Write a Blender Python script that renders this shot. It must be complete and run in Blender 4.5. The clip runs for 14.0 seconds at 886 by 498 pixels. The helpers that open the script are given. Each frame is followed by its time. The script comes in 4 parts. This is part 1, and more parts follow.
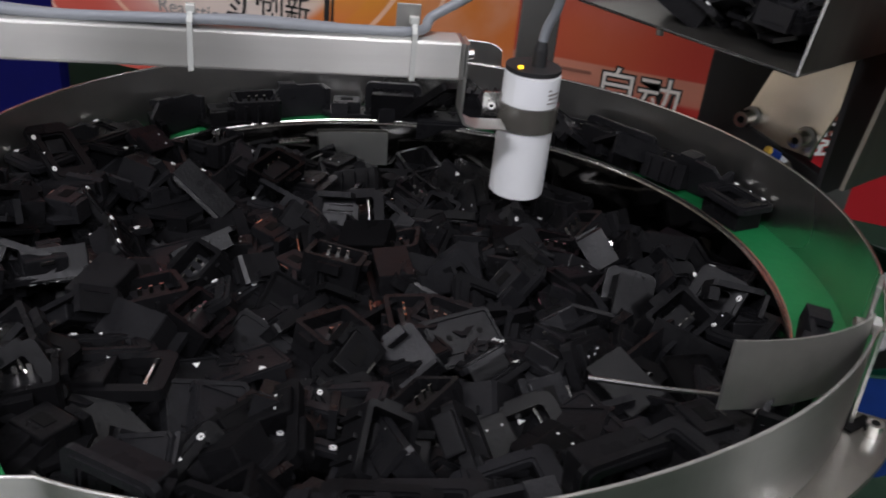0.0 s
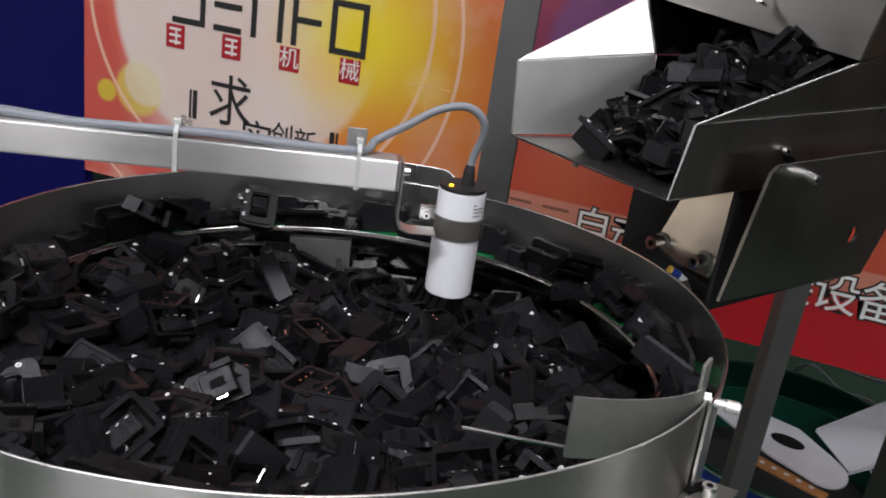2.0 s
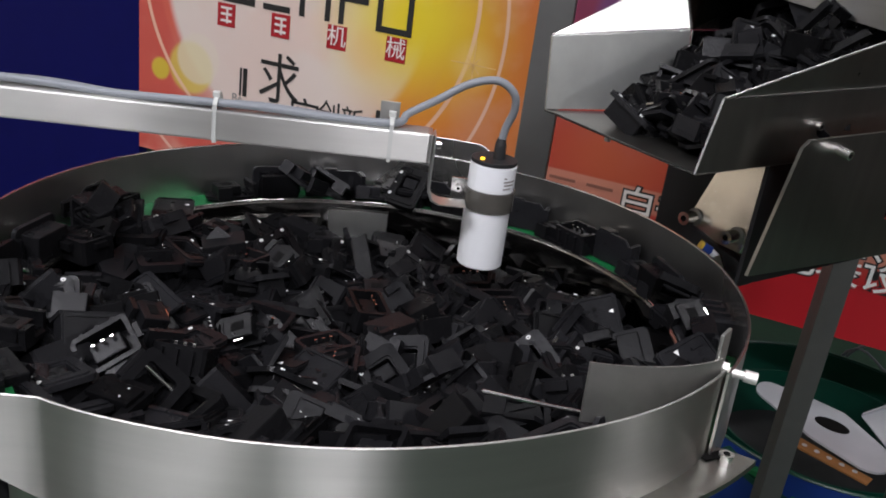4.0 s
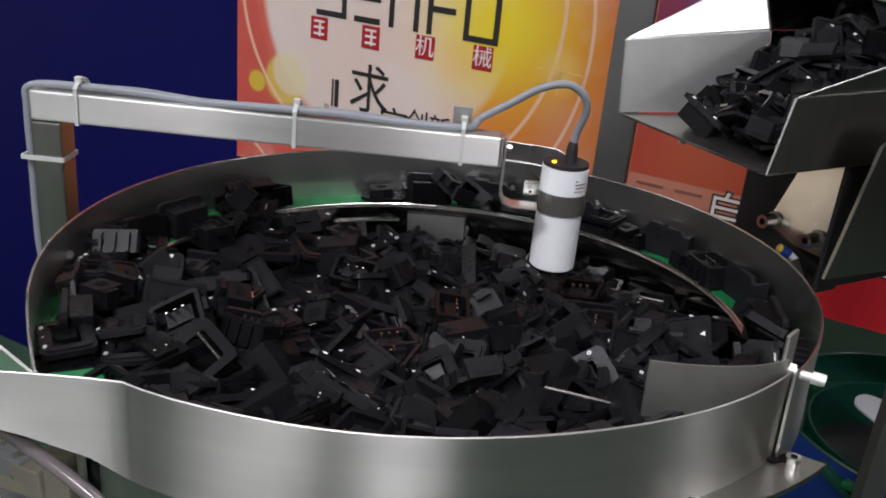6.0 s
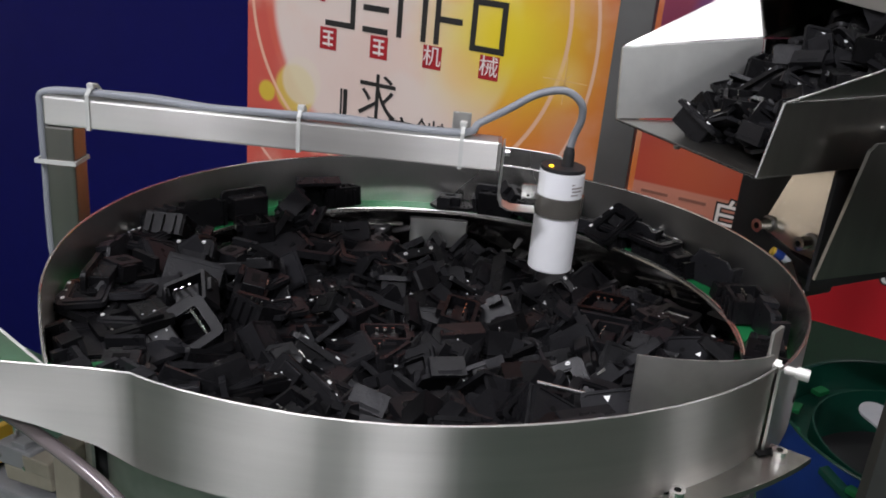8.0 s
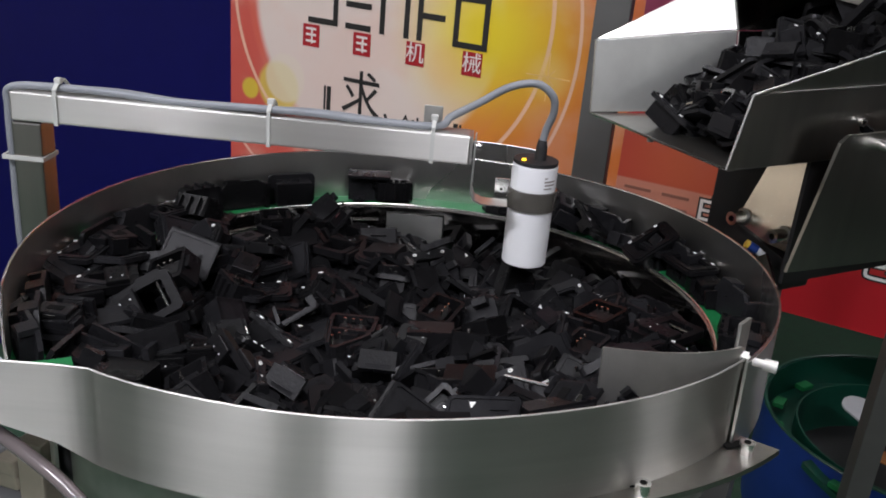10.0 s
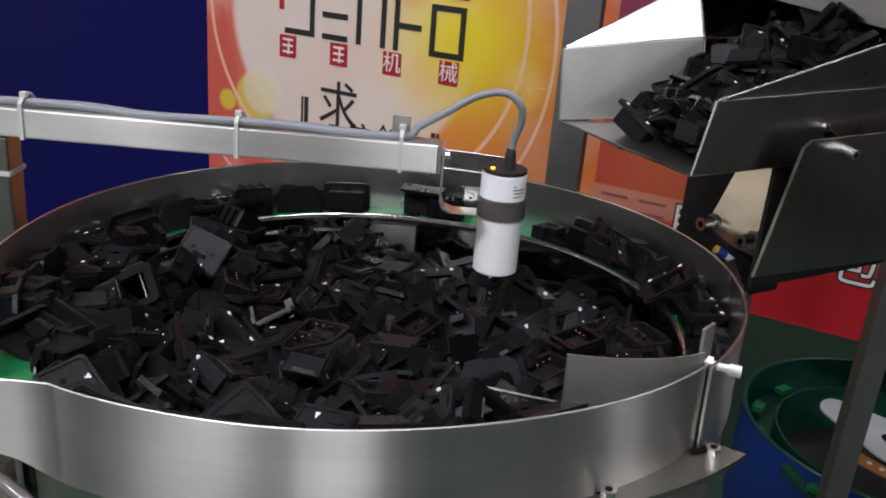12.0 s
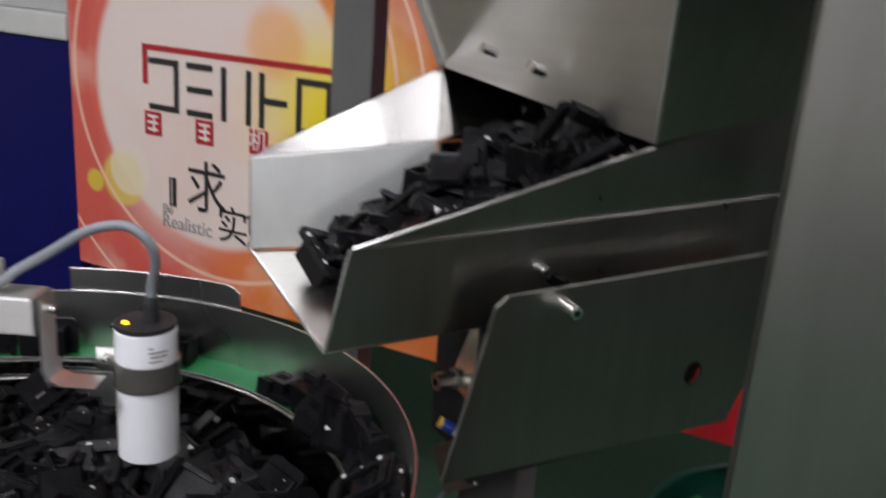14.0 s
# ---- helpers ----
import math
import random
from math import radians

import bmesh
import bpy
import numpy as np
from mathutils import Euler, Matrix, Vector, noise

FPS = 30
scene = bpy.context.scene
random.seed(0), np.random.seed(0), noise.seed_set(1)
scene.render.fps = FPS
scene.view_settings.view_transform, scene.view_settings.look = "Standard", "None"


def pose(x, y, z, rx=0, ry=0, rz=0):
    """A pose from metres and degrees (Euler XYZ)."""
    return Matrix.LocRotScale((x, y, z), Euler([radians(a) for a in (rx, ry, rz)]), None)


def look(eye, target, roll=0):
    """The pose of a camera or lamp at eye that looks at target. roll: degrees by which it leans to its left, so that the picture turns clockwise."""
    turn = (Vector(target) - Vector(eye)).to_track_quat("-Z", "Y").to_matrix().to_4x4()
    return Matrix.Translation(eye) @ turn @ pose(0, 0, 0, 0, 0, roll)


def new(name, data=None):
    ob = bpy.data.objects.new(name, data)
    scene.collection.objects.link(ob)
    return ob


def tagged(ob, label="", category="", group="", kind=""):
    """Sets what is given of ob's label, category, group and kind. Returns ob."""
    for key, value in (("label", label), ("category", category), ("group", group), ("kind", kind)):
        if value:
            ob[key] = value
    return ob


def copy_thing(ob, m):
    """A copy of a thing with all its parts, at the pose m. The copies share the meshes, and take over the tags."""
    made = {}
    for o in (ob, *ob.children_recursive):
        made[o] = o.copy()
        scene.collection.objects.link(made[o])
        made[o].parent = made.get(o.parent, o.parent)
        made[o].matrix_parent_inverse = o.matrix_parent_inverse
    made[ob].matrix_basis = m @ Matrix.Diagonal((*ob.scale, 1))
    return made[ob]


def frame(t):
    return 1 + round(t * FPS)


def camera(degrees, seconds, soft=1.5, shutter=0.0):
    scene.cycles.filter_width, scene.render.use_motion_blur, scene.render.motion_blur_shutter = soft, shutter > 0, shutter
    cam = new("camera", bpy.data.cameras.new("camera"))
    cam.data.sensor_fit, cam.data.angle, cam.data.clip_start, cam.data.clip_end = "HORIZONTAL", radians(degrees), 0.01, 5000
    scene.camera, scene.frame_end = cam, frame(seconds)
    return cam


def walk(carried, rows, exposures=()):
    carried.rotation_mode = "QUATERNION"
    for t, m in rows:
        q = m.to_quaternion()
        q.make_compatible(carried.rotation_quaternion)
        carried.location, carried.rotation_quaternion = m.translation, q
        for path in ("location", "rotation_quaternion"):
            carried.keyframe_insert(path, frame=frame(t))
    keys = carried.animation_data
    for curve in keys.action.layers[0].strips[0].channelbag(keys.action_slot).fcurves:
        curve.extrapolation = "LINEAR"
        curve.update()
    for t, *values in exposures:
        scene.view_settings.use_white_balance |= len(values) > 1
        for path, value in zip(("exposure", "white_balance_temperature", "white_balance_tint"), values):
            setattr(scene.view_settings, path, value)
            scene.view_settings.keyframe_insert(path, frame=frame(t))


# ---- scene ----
cam = camera(53.1, 14.0, soft=1.8, shutter=0.4)
PATH = [
    (0, (0.145, 0.017, 1.226), (-0.297, 1.707, 0.251), 6.3),
    (0.2, (0.141, 0.008, 1.229), (-0.245, 1.721, 0.272), 6.2),
    (0.5, (0.138, 0.0, 1.23), (-0.222, 1.756, 0.343), 6.0),
    (1, (0.157, -0.014, 1.238), (-0.156, 1.798, 0.452), 7.2),
    (1.5, (0.202, -0.044, 1.246), (-0.212, 1.781, 0.54), 8.1),
    (2, (0.241, -0.07, 1.246), (-0.309, 1.724, 0.553), 8.4),
    (4.5, (0.273, -0.081, 1.246), (-0.419, 1.638, 0.494), 7.3),
    (5, (0.284, -0.083, 1.247), (-0.47, 1.616, 0.507), 6.8),
    (5.5, (0.284, -0.08, 1.246), (-0.471, 1.614, 0.499), 7.0),
    (6, (0.289, -0.086, 1.248), (-0.554, 1.564, 0.498), 5.6),
    (6.5, (0.299, -0.093, 1.248), (-0.566, 1.552, 0.511), 5.1),
    (7, (0.304, -0.099, 1.245), (-0.568, 1.54, 0.501), 5.3),
    (7.5, (0.307, -0.105, 1.248), (-0.592, 1.52, 0.504), 5.0),
    (8, (0.308, -0.1, 1.249), (-0.563, 1.546, 0.519), 5.4),
    (10.5, (0.328, -0.085, 1.245), (-0.526, 1.57, 0.513), 5.3),
    (11, (0.333, -0.081, 1.246), (-0.528, 1.569, 0.516), 5.1),
    (11.5, (0.333, -0.083, 1.245), (-0.53, 1.569, 0.521), 5.1),
    (12, (0.333, -0.083, 1.247), (-0.496, 1.593, 0.537), 4.9),
    (12.5, (0.335, -0.07, 1.244), (-0.433, 1.628, 0.519), 4.2),
    (12.8, (0.344, -0.029, 1.239), (-0.374, 1.689, 0.504), 4.0),
    (13, (0.358, 0.016, 1.239), (-0.352, 1.742, 0.52), 3.9),
    (13.2, (0.388, 0.058, 1.243), (-0.352, 1.799, 0.594), 4.1),
    (13.5, (0.426, 0.131, 1.259), (-0.317, 1.905, 0.71), 6.9),
    (13.6, (0.435, 0.158, 1.27), (-0.337, 1.925, 0.74), 6.9),
    (13.8, (0.445, 0.187, 1.274), (-0.426, 1.912, 0.759), 6.8),
    (14, (0.454, 0.221, 1.273), (-0.393, 1.934, 0.683), 4.3),
]
walk(cam, [(t, look(eye, target, roll)) for t, eye, target, roll in PATH], [(0, -0.22), (0.5, -0.08), (1.0, 0.06), (2.0, 0.04), (14.0, 0.03)])

# ------------------------------------------------------------ light
def hall_light():
    world = bpy.data.worlds.new("hall")
    world.use_nodes = True
    world.node_tree.nodes["Background"].inputs[0].default_value = (0.6, 0.65, 0.7, 1)
    world.node_tree.nodes["Background"].inputs[1].default_value = 0.02
    scene.world = world


hall_light()
CEILING = 3.4
# unseen lamps; the far west and far east ones are added to wash the walls
LAMPS = [(-2.9, -1.0, 36), (-0.5, -1.5, 72), (1.45, -1.95, 85), (0.35, 0.75, 10), (3.6, 1.6, 22), (-0.1, 3.2, 4)]
FLOOR = -0.36
for x, y, power in LAMPS:
    lamp = bpy.data.lights.new("ceiling_lamp", "AREA")
    lamp.shape, lamp.size, lamp.size_y, lamp.energy, lamp.color = "RECTANGLE", 1.15, 0.28, power, (0.965, 0.955, 1.05)
    new("ceiling_lamp", lamp).matrix_world = pose(x, y, CEILING - 0.09)


# ------------------------------------------------------------ materials
def nodes_of(name):
    m = bpy.data.materials.new(name)
    m.use_nodes = True
    return m, m.node_tree.nodes, m.node_tree.links, m.node_tree.nodes["Principled BSDF"]


def plain(name, base, rough=0.5, metal=0.0, vary=0.12, scale=40.0, bump=0.05, stretch=(1, 1, 1), spots=0.0, coat=0.0, random_tone=0.0, spec=0.5, brushed=0.0, ripple=0.0):
    """A surface with grain at one scale, stains at another, and a fine relief."""
    m, nd, ln, bsdf = nodes_of(name)
    tc = nd.new("ShaderNodeTexCoord")
    mp = nd.new("ShaderNodeMapping")
    mp.inputs["Scale"].default_value = stretch
    ln.new(tc.outputs["Object"], mp.inputs[0])
    fine, broad = nd.new("ShaderNodeTexNoise"), nd.new("ShaderNodeTexNoise")
    fine.inputs["Scale"].default_value, fine.inputs["Detail"].default_value = scale, 5
    broad.inputs["Scale"].default_value, broad.inputs["Detail"].default_value = scale * 0.13, 3
    ln.new(mp.outputs[0], fine.inputs[0])
    ln.new(tc.outputs["Object"], broad.inputs[0])
    tone = nd.new("ShaderNodeMath")
    tone.operation = "ADD"
    ln.new(fine.outputs[0], tone.inputs[0])
    ln.new(broad.outputs[0], tone.inputs[1])
    span = nd.new("ShaderNodeMapRange")
    span.inputs[1].default_value, span.inputs[2].default_value = 0.6, 1.4
    span.inputs[3].default_value, span.inputs[4].default_value = 1 - vary, 1 + vary
    ln.new(tone.outputs[0], span.inputs[0])
    tint = nd.new("ShaderNodeVectorMath")
    tint.operation = "SCALE"
    tint.inputs[0].default_value = base
    last = span.outputs[0]
    if random_tone:
        info = nd.new("ShaderNodeObjectInfo")
        own = nd.new("ShaderNodeMapRange")
        own.inputs[3].default_value, own.inputs[4].default_value = 1 - random_tone, 1 + random_tone
        ln.new(info.outputs["Random"], own.inputs[0])
        both = nd.new("ShaderNodeMath")
        both.operation = "MULTIPLY"
        ln.new(last, both.inputs[0])
        ln.new(own.outputs[0], both.inputs[1])
        last = both.outputs[0]
    ln.new(last, tint.inputs["Scale"])
    ln.new(tint.outputs[0], bsdf.inputs["Base Color"])
    gloss = nd.new("ShaderNodeMapRange")
    gloss.interpolation_type = "SMOOTHSTEP"
    gloss.inputs[1].default_value, gloss.inputs[2].default_value = 0.15, 0.85
    sway = 0.04 if metal > 0.5 else 0.09
    gloss.inputs[3].default_value, gloss.inputs[4].default_value = max(rough - sway - spots, 0.03), rough + sway
    ln.new(broad.outputs[0], gloss.inputs[0])
    ln.new(gloss.outputs[0], bsdf.inputs["Roughness"])
    bsdf.inputs["Metallic"].default_value = metal
    if brushed:
        facing, grain = nd.new("ShaderNodeNewGeometry"), nd.new("ShaderNodeVectorMath")
        grain.operation = "CROSS_PRODUCT"
        grain.inputs[0].default_value = (0.0, 0.02, 1.0)
        ln.new(facing.outputs["True Normal"], grain.inputs[1])
        ln.new(grain.outputs[0], bsdf.inputs["Tangent"])
        bsdf.inputs["Anisotropic"].default_value, bsdf.inputs["Anisotropic Rotation"].default_value = brushed, 0.25
    bsdf.inputs["Coat Weight"].default_value = coat
    bsdf.inputs["Specular IOR Level"].default_value = spec
    relief = nd.new("ShaderNodeBump")
    relief.inputs["Strength"].default_value, relief.inputs["Distance"].default_value = bump, 0.002
    ln.new(fine.outputs[0], relief.inputs["Height"])
    last_relief = relief
    if ripple:
        # rolled sheet: faint upright waves
        upright, wave, swell = nd.new("ShaderNodeMapping"), nd.new("ShaderNodeTexNoise"), nd.new("ShaderNodeBump")
        upright.inputs["Scale"].default_value = (1, 1, 0.06)
        wave.inputs["Scale"].default_value, wave.inputs["Detail"].default_value = 55, 4
        swell.inputs["Strength"].default_value, swell.inputs["Distance"].default_value = ripple, 0.003
        ln.new(tc.outputs["Object"], upright.inputs[0])
        ln.new(upright.outputs[0], wave.inputs[0])
        ln.new(wave.outputs[0], swell.inputs["Height"])
        ln.new(relief.outputs[0], swell.inputs["Normal"])
        last_relief = swell
    ln.new(last_relief.outputs[0], bsdf.inputs["Normal"])
    return m


STEEL = plain("brushed_steel", (0.60, 0.59, 0.56), 0.355, 1.0, 0.10, 90, 0.03, (0.05, 0.05, 1), 0.01, brushed=0.95)
STEEL_WALL = plain("rolled_steel", (0.50, 0.49, 0.46), 0.37, 1.0, 0.16, 70, 0.03, (0.05, 0.05, 1), 0.0, brushed=1.0, ripple=0.10)
STEEL_INNER = plain("worn_inner_steel", (0.70, 0.69, 0.66), 0.34, 1.0, 0.22, 16, 0.25, (1, 1, 1), 0.08, ripple=0.15)
# inner steel with shade in its base, for below the track and bin throat
STEEL_SHADED = plain("shaded_inner_steel", (0.47, 0.46, 0.44), 0.17, 1.0, 0.22, 22, 0.20, (1, 1, 1), 0.08)
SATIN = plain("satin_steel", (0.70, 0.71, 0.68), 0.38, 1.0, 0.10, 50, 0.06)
STEEL_EDGE = plain("bright_steel", (0.78, 0.77, 0.75), 0.24, 1.0, 0.06, 120, 0.03)
# base kept dark, partly for outer faces that mirror the dim hall
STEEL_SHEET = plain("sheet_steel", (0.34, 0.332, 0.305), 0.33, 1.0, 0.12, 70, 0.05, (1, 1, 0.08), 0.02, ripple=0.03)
STEEL_DULL = plain("dull_steel", (0.50, 0.495, 0.47), 0.46, 1.0, 0.2, 50, 0.12)
# warm base stands in for the beige reflection on the spring plate
WARM_MIRROR_STEEL = plain("warm_toned_polished_steel", (0.93, 0.86, 0.75), 0.24, 1.0, 0.14, 45, 0.10, (1, 1, 1), 0.05)
DARK_STEEL = plain("dark_grey_paint", (0.11, 0.11, 0.105), 0.5, 0.2, 0.12, 30)
BLACK = plain("black_plastic", (0.0072, 0.0071, 0.0078), 0.30, 0.0, 0.25, 300, 0.08, random_tone=0.5, spec=0.08)
BLACK_MATT = plain("grained_black_plastic", (0.0088, 0.0088, 0.0098), 0.32, 0.0, 0.25, 500, 0.15, random_tone=0.5, spec=0.14)
BLACK_RUBBER = plain("black_rubber", (0.014, 0.014, 0.015), 0.6, 0.0, 0.2, 80)
BLACK_DEEP = plain("black_hole", (0.004, 0.004, 0.004), 0.8, 0.0, 0.1, 80, spec=0.1)
WHITE_INK = plain("white_ink", (0.82, 0.82, 0.80), 0.45, 0.0, 0.05, 200)
PIN_METAL = plain("tinned_pin", (0.82, 0.80, 0.76), 0.2, 1.0, 0.1, 200)
GREEN_COAT = plain("green_coating", (0.010, 0.15, 0.045), 0.42, 0.0, 0.14, 220, 0.10)
WHITE_PLASTIC = plain("white_plastic", (0.80, 0.81, 0.82), 0.38, 0.0, 0.03, 60, 0.02)
LABEL_WHITE = plain("label_paper", (0.84, 0.85, 0.87), 0.3, 0.0, 0.03, 60, 0.01)
BAND = plain("smoky_band", (0.085, 0.08, 0.07), 0.25, 0.0, 0.15, 60, 0.02, coat=0.3)
CABLE_GREY = plain("grey_cable", (0.22, 0.235, 0.255), 0.45, 0.0, 0.06, 60, 0.02)
NYLON = plain("white_nylon", (0.52, 0.53, 0.50), 0.4, 0.0, 0.05, 60, 0.02)
BLUE_WALL = plain("blue_panel", (0.0045, 0.0050, 0.085), 0.55, 0.0, 0.08, 14, 0.03, spec=0.12)
GREY_RAIL = plain("grey_white_paint", (0.55, 0.55, 0.52), 0.5, 0.0, 0.06, 20)
# near-white base carries the lamp glare on the trough's flare
STEEL_GLARE = plain("glare_toned_steel", (0.95, 0.95, 0.94), 0.22, 1.0, 0.06, 30, 0.08)
HALL_DARK = plain("dark_ceiling", (0.018, 0.018, 0.019), 0.8, 0.0, 0.1, 4)
HALL_PALE = plain("pale_reflector_wall", (0.75, 0.75, 0.73), 0.7, 0.0, 0.06, 4)
HALL_BEIGE = plain("beige_reflector_wall", (0.70, 0.62, 0.50), 0.7, 0.0, 0.06, 4)
HALL_WALL = plain("hall_wall", (0.42, 0.42, 0.41), 0.8, 0.0, 0.1, 4)
CARPET = plain("green_carpet", (0.032, 0.075, 0.045), 0.9, 0.0, 0.3, 180, 0.4)
BLUE_PAINT = plain("blue_paint", (0.008, 0.036, 0.22), 0.4, 0.0, 0.1, 40)
GREEN_PAINT = plain("green_paint", (0.004, 0.052, 0.032), 0.38, 0.0, 0.15, 60)
PALE_SHEET = plain("pale_sheet", (0.40, 0.41, 0.43), 0.42, 0.0, 0.08, 20)
BEIGE = plain("beige_plastic", (0.27, 0.245, 0.19), 0.5, 0.0, 0.25, 40)
GREY_PLASTIC = plain("grey_plastic", (0.20, 0.205, 0.21), 0.45, 0.0, 0.15, 40)
YELLOW = plain("yellow_plastic", (0.62, 0.40, 0.04), 0.45, 0.0, 0.1, 40)
BROWN = plain("brown_board", (0.25, 0.11, 0.03), 0.6, 0.0, 0.25, 60)
TUBE = plain("smoky_tube", (0.13, 0.11, 0.11), 0.18, 0.0, 0.1, 40, coat=0.5)
INK = plain("black_ink", (0.018, 0.017, 0.017), 0.5, 0.0, 0.05, 90)
RED_INK = plain("red_ink", (0.40, 0.012, 0.02), 0.45, 0.0, 0.1, 60)
GREY_INK = plain("grey_ink", (0.30, 0.28, 0.27), 0.5, 0.0, 0.05, 60)
BRAND_INK = plain("brown_ink", (0.26, 0.10, 0.07), 0.5, 0.0, 0.05, 60)
PALE_INK = plain("pale_ink", (0.80, 0.74, 0.70), 0.5, 0.0, 0.05, 60)


def glow(name, colour, strength):
    m, nd, ln, bsdf = nodes_of(name)
    bsdf.inputs["Base Color"].default_value = (*colour, 1)
    bsdf.inputs["Emission Color"].default_value = (*colour, 1)
    bsdf.inputs["Emission Strength"].default_value = strength
    return m


LAMP_GLOW = glow("lamp_diffuser", (1.0, 0.97, 0.92), 6.0)
LED_GLOW = glow("amber_led", (1.0, 0.55, 0.02), 4.0)


class Print:
    """A printed sheet: soft discs, rings and bands laid over one another by place on the sheet (x across, z up)."""

    def __init__(self, name, base):
        self.m, self.nd, self.ln, self.bsdf = nodes_of(name)
        tc = self.nd.new("ShaderNodeTexCoord")
        self.at = self.nd.new("ShaderNodeSeparateXYZ")
        self.ln.new(tc.outputs["Object"], self.at.inputs[0])
        self.cloud = self.nd.new("ShaderNodeTexNoise")
        self.cloud.inputs["Scale"].default_value, self.cloud.inputs["Detail"].default_value = 5.0, 4
        self.ln.new(tc.outputs["Object"], self.cloud.inputs[0])
        rgb = self.nd.new("ShaderNodeRGB")
        rgb.outputs[0].default_value = (*base, 1)
        self.colour = rgb.outputs[0]
        self.bsdf.inputs["Roughness"].default_value = 0.42

    def math(self, op, a, b=0.0):
        n = self.nd.new("ShaderNodeMath")
        n.operation = op
        for i, v in enumerate((a, b)):
            if isinstance(v, (int, float)):
                n.inputs[i].default_value = v
            else:
                self.ln.new(v, n.inputs[i])
        return n.outputs[0]

    def step(self, v, a, b):
        n = self.nd.new("ShaderNodeMapRange")
        n.interpolation_type = "SMOOTHSTEP"
        n.inputs[1].default_value, n.inputs[2].default_value = a, b
        self.ln.new(v, n.inputs[0])
        return n.outputs[0]

    def lay(self, mask, colour, much=1.0):
        n = self.nd.new("ShaderNodeMix")
        n.data_type = "RGBA"
        self.ln.new(self.math("MULTIPLY", mask, much), n.inputs["Factor"])
        self.ln.new(self.colour, n.inputs["A"])
        n.inputs["B"].default_value = (*colour, 1)
        self.colour = n.outputs["Result"]

    def reach(self, x, z):
        dx = self.math("SUBTRACT", self.at.outputs[0], x)
        dz = self.math("SUBTRACT", self.at.outputs[2], z)
        return self.math("SQRT", self.math("ADD", self.math("MULTIPLY", dx, dx), self.math("MULTIPLY", dz, dz)))

    def disc(self, x, z, r, soft, colour, much=1.0):
        inside = self.math("SUBTRACT", 1.0, self.step(self.reach(x, z), r - soft, r + soft))
        self.lay(inside, colour, much)

    def ring(self, x, z, r, width, colour, much=1.0):
        off = self.math("ABSOLUTE", self.math("SUBTRACT", self.reach(x, z), r))
        self.lay(self.math("SUBTRACT", 1.0, self.step(off, width * 0.5, width)), colour, much)

    def band(self, axis, a, b, colour, much=1.0):
        self.lay(self.step(self.at.outputs[axis], a, b), colour, much)

    def clouds(self, a, b, colour, much=1.0):
        self.lay(self.step(self.cloud.outputs[0], a, b), colour, much)

    def done(self):
        self.ln.new(self.colour, self.bsdf.inputs["Base Color"])
        return self.m


def sun_print():
    p = Print("orange_poster_print", (0.62, 0.10, 0.075))
    p.band(0, -1.0, -0.45, (0.64, 0.14, 0.04))
    p.clouds(0.45, 0.75, (0.70, 0.30, 0.22), 0.6)
    p.disc(-0.52, 0.84, 0.30, 0.20, (0.79, 0.28, 0.04), 0.9)
    p.disc(-0.80, 1.02, 0.385, 0.006, (0.72, 0.16, 0.10), 0.35)
    p.disc(-0.82, 1.00, 0.335, 0.012, (0.78, 0.68, 0.62), 0.95)
    p.clouds(0.50, 0.64, (0.80, 0.50, 0.40), 0.32)
    p.disc(-0.52, 0.985, 0.15, 0.13, (0.86, 0.66, 0.03), 1.0)
    p.disc(-0.40, 0.66, 0.18, 0.18, (0.60, 0.14, 0.03), 0.6)
    p.disc(-0.93, 0.80, 0.14, 0.10, (0.76, 0.60, 0.54), 0.7)
    p.disc(-0.66, 1.12, 0.07, 0.02, (0.84, 0.36, 0.10), 0.6)
    p.disc(-0.62, 0.90, 0.05, 0.03, (0.84, 0.44, 0.16), 0.35)
    p.disc(-1.085, 0.775, 0.062, 0.008, (0.74, 0.62, 0.10), 0.7)
    p.disc(-1.065, 0.80, 0.06, 0.006, (0.78, 0.68, 0.56), 0.6)
    p.disc(-1.175, 0.757, 0.026, 0.005, (0.70, 0.55, 0.05), 0.85)
    p.disc(-1.02, 0.64, 0.02, 0.006, (0.75, 0.40, 0.30), 0.5)
    p.ring(-0.80, 1.02, 0.425, 0.006, (0.86, 0.55, 0.40), 0.8)
    p.ring(-0.83, 0.98, 0.52, 0.005, (0.88, 0.62, 0.50), 0.7)
    p.disc(-0.372, 0.918, 0.035, 0.034, (0.90, 0.66, 0.20), 0.7)
    return p.done()


def red_print():
    p = Print("red_poster_print", (0.50, 0.05, 0.035))
    p.band(2, 0.80, 0.98, (0.24, 0.04, 0.10), 0.9)
    p.disc(-0.05, 0.80, 0.11, 0.11, (0.56, 0.12, 0.05), 0.8)
    p.disc(0.85, 0.90, 0.3, 0.2, (0.62, 0.18, 0.06), 0.7)
    p.clouds(0.5, 0.8, (0.56, 0.14, 0.12), 0.5)
    band = p.math("MULTIPLY", p.step(p.at.outputs[2], 0.690, 0.70), p.math("SUBTRACT", 1.0, p.step(p.at.outputs[2], 0.742, 0.746)))
    p.lay(band, (0.60, 0.26, 0.18), 0.8)
    p.lay(p.math("SUBTRACT", 1.0, p.step(p.at.outputs[2], 0.64, 0.72)), (0.46, 0.008, 0.018), 0.95)
    p.ring(0.02, 1.05, 0.12, 0.05, (0.16, 0.10, 0.30), 0.5)
    return p.done()


SUN_PRINT, RED_PRINT = sun_print(), red_print()


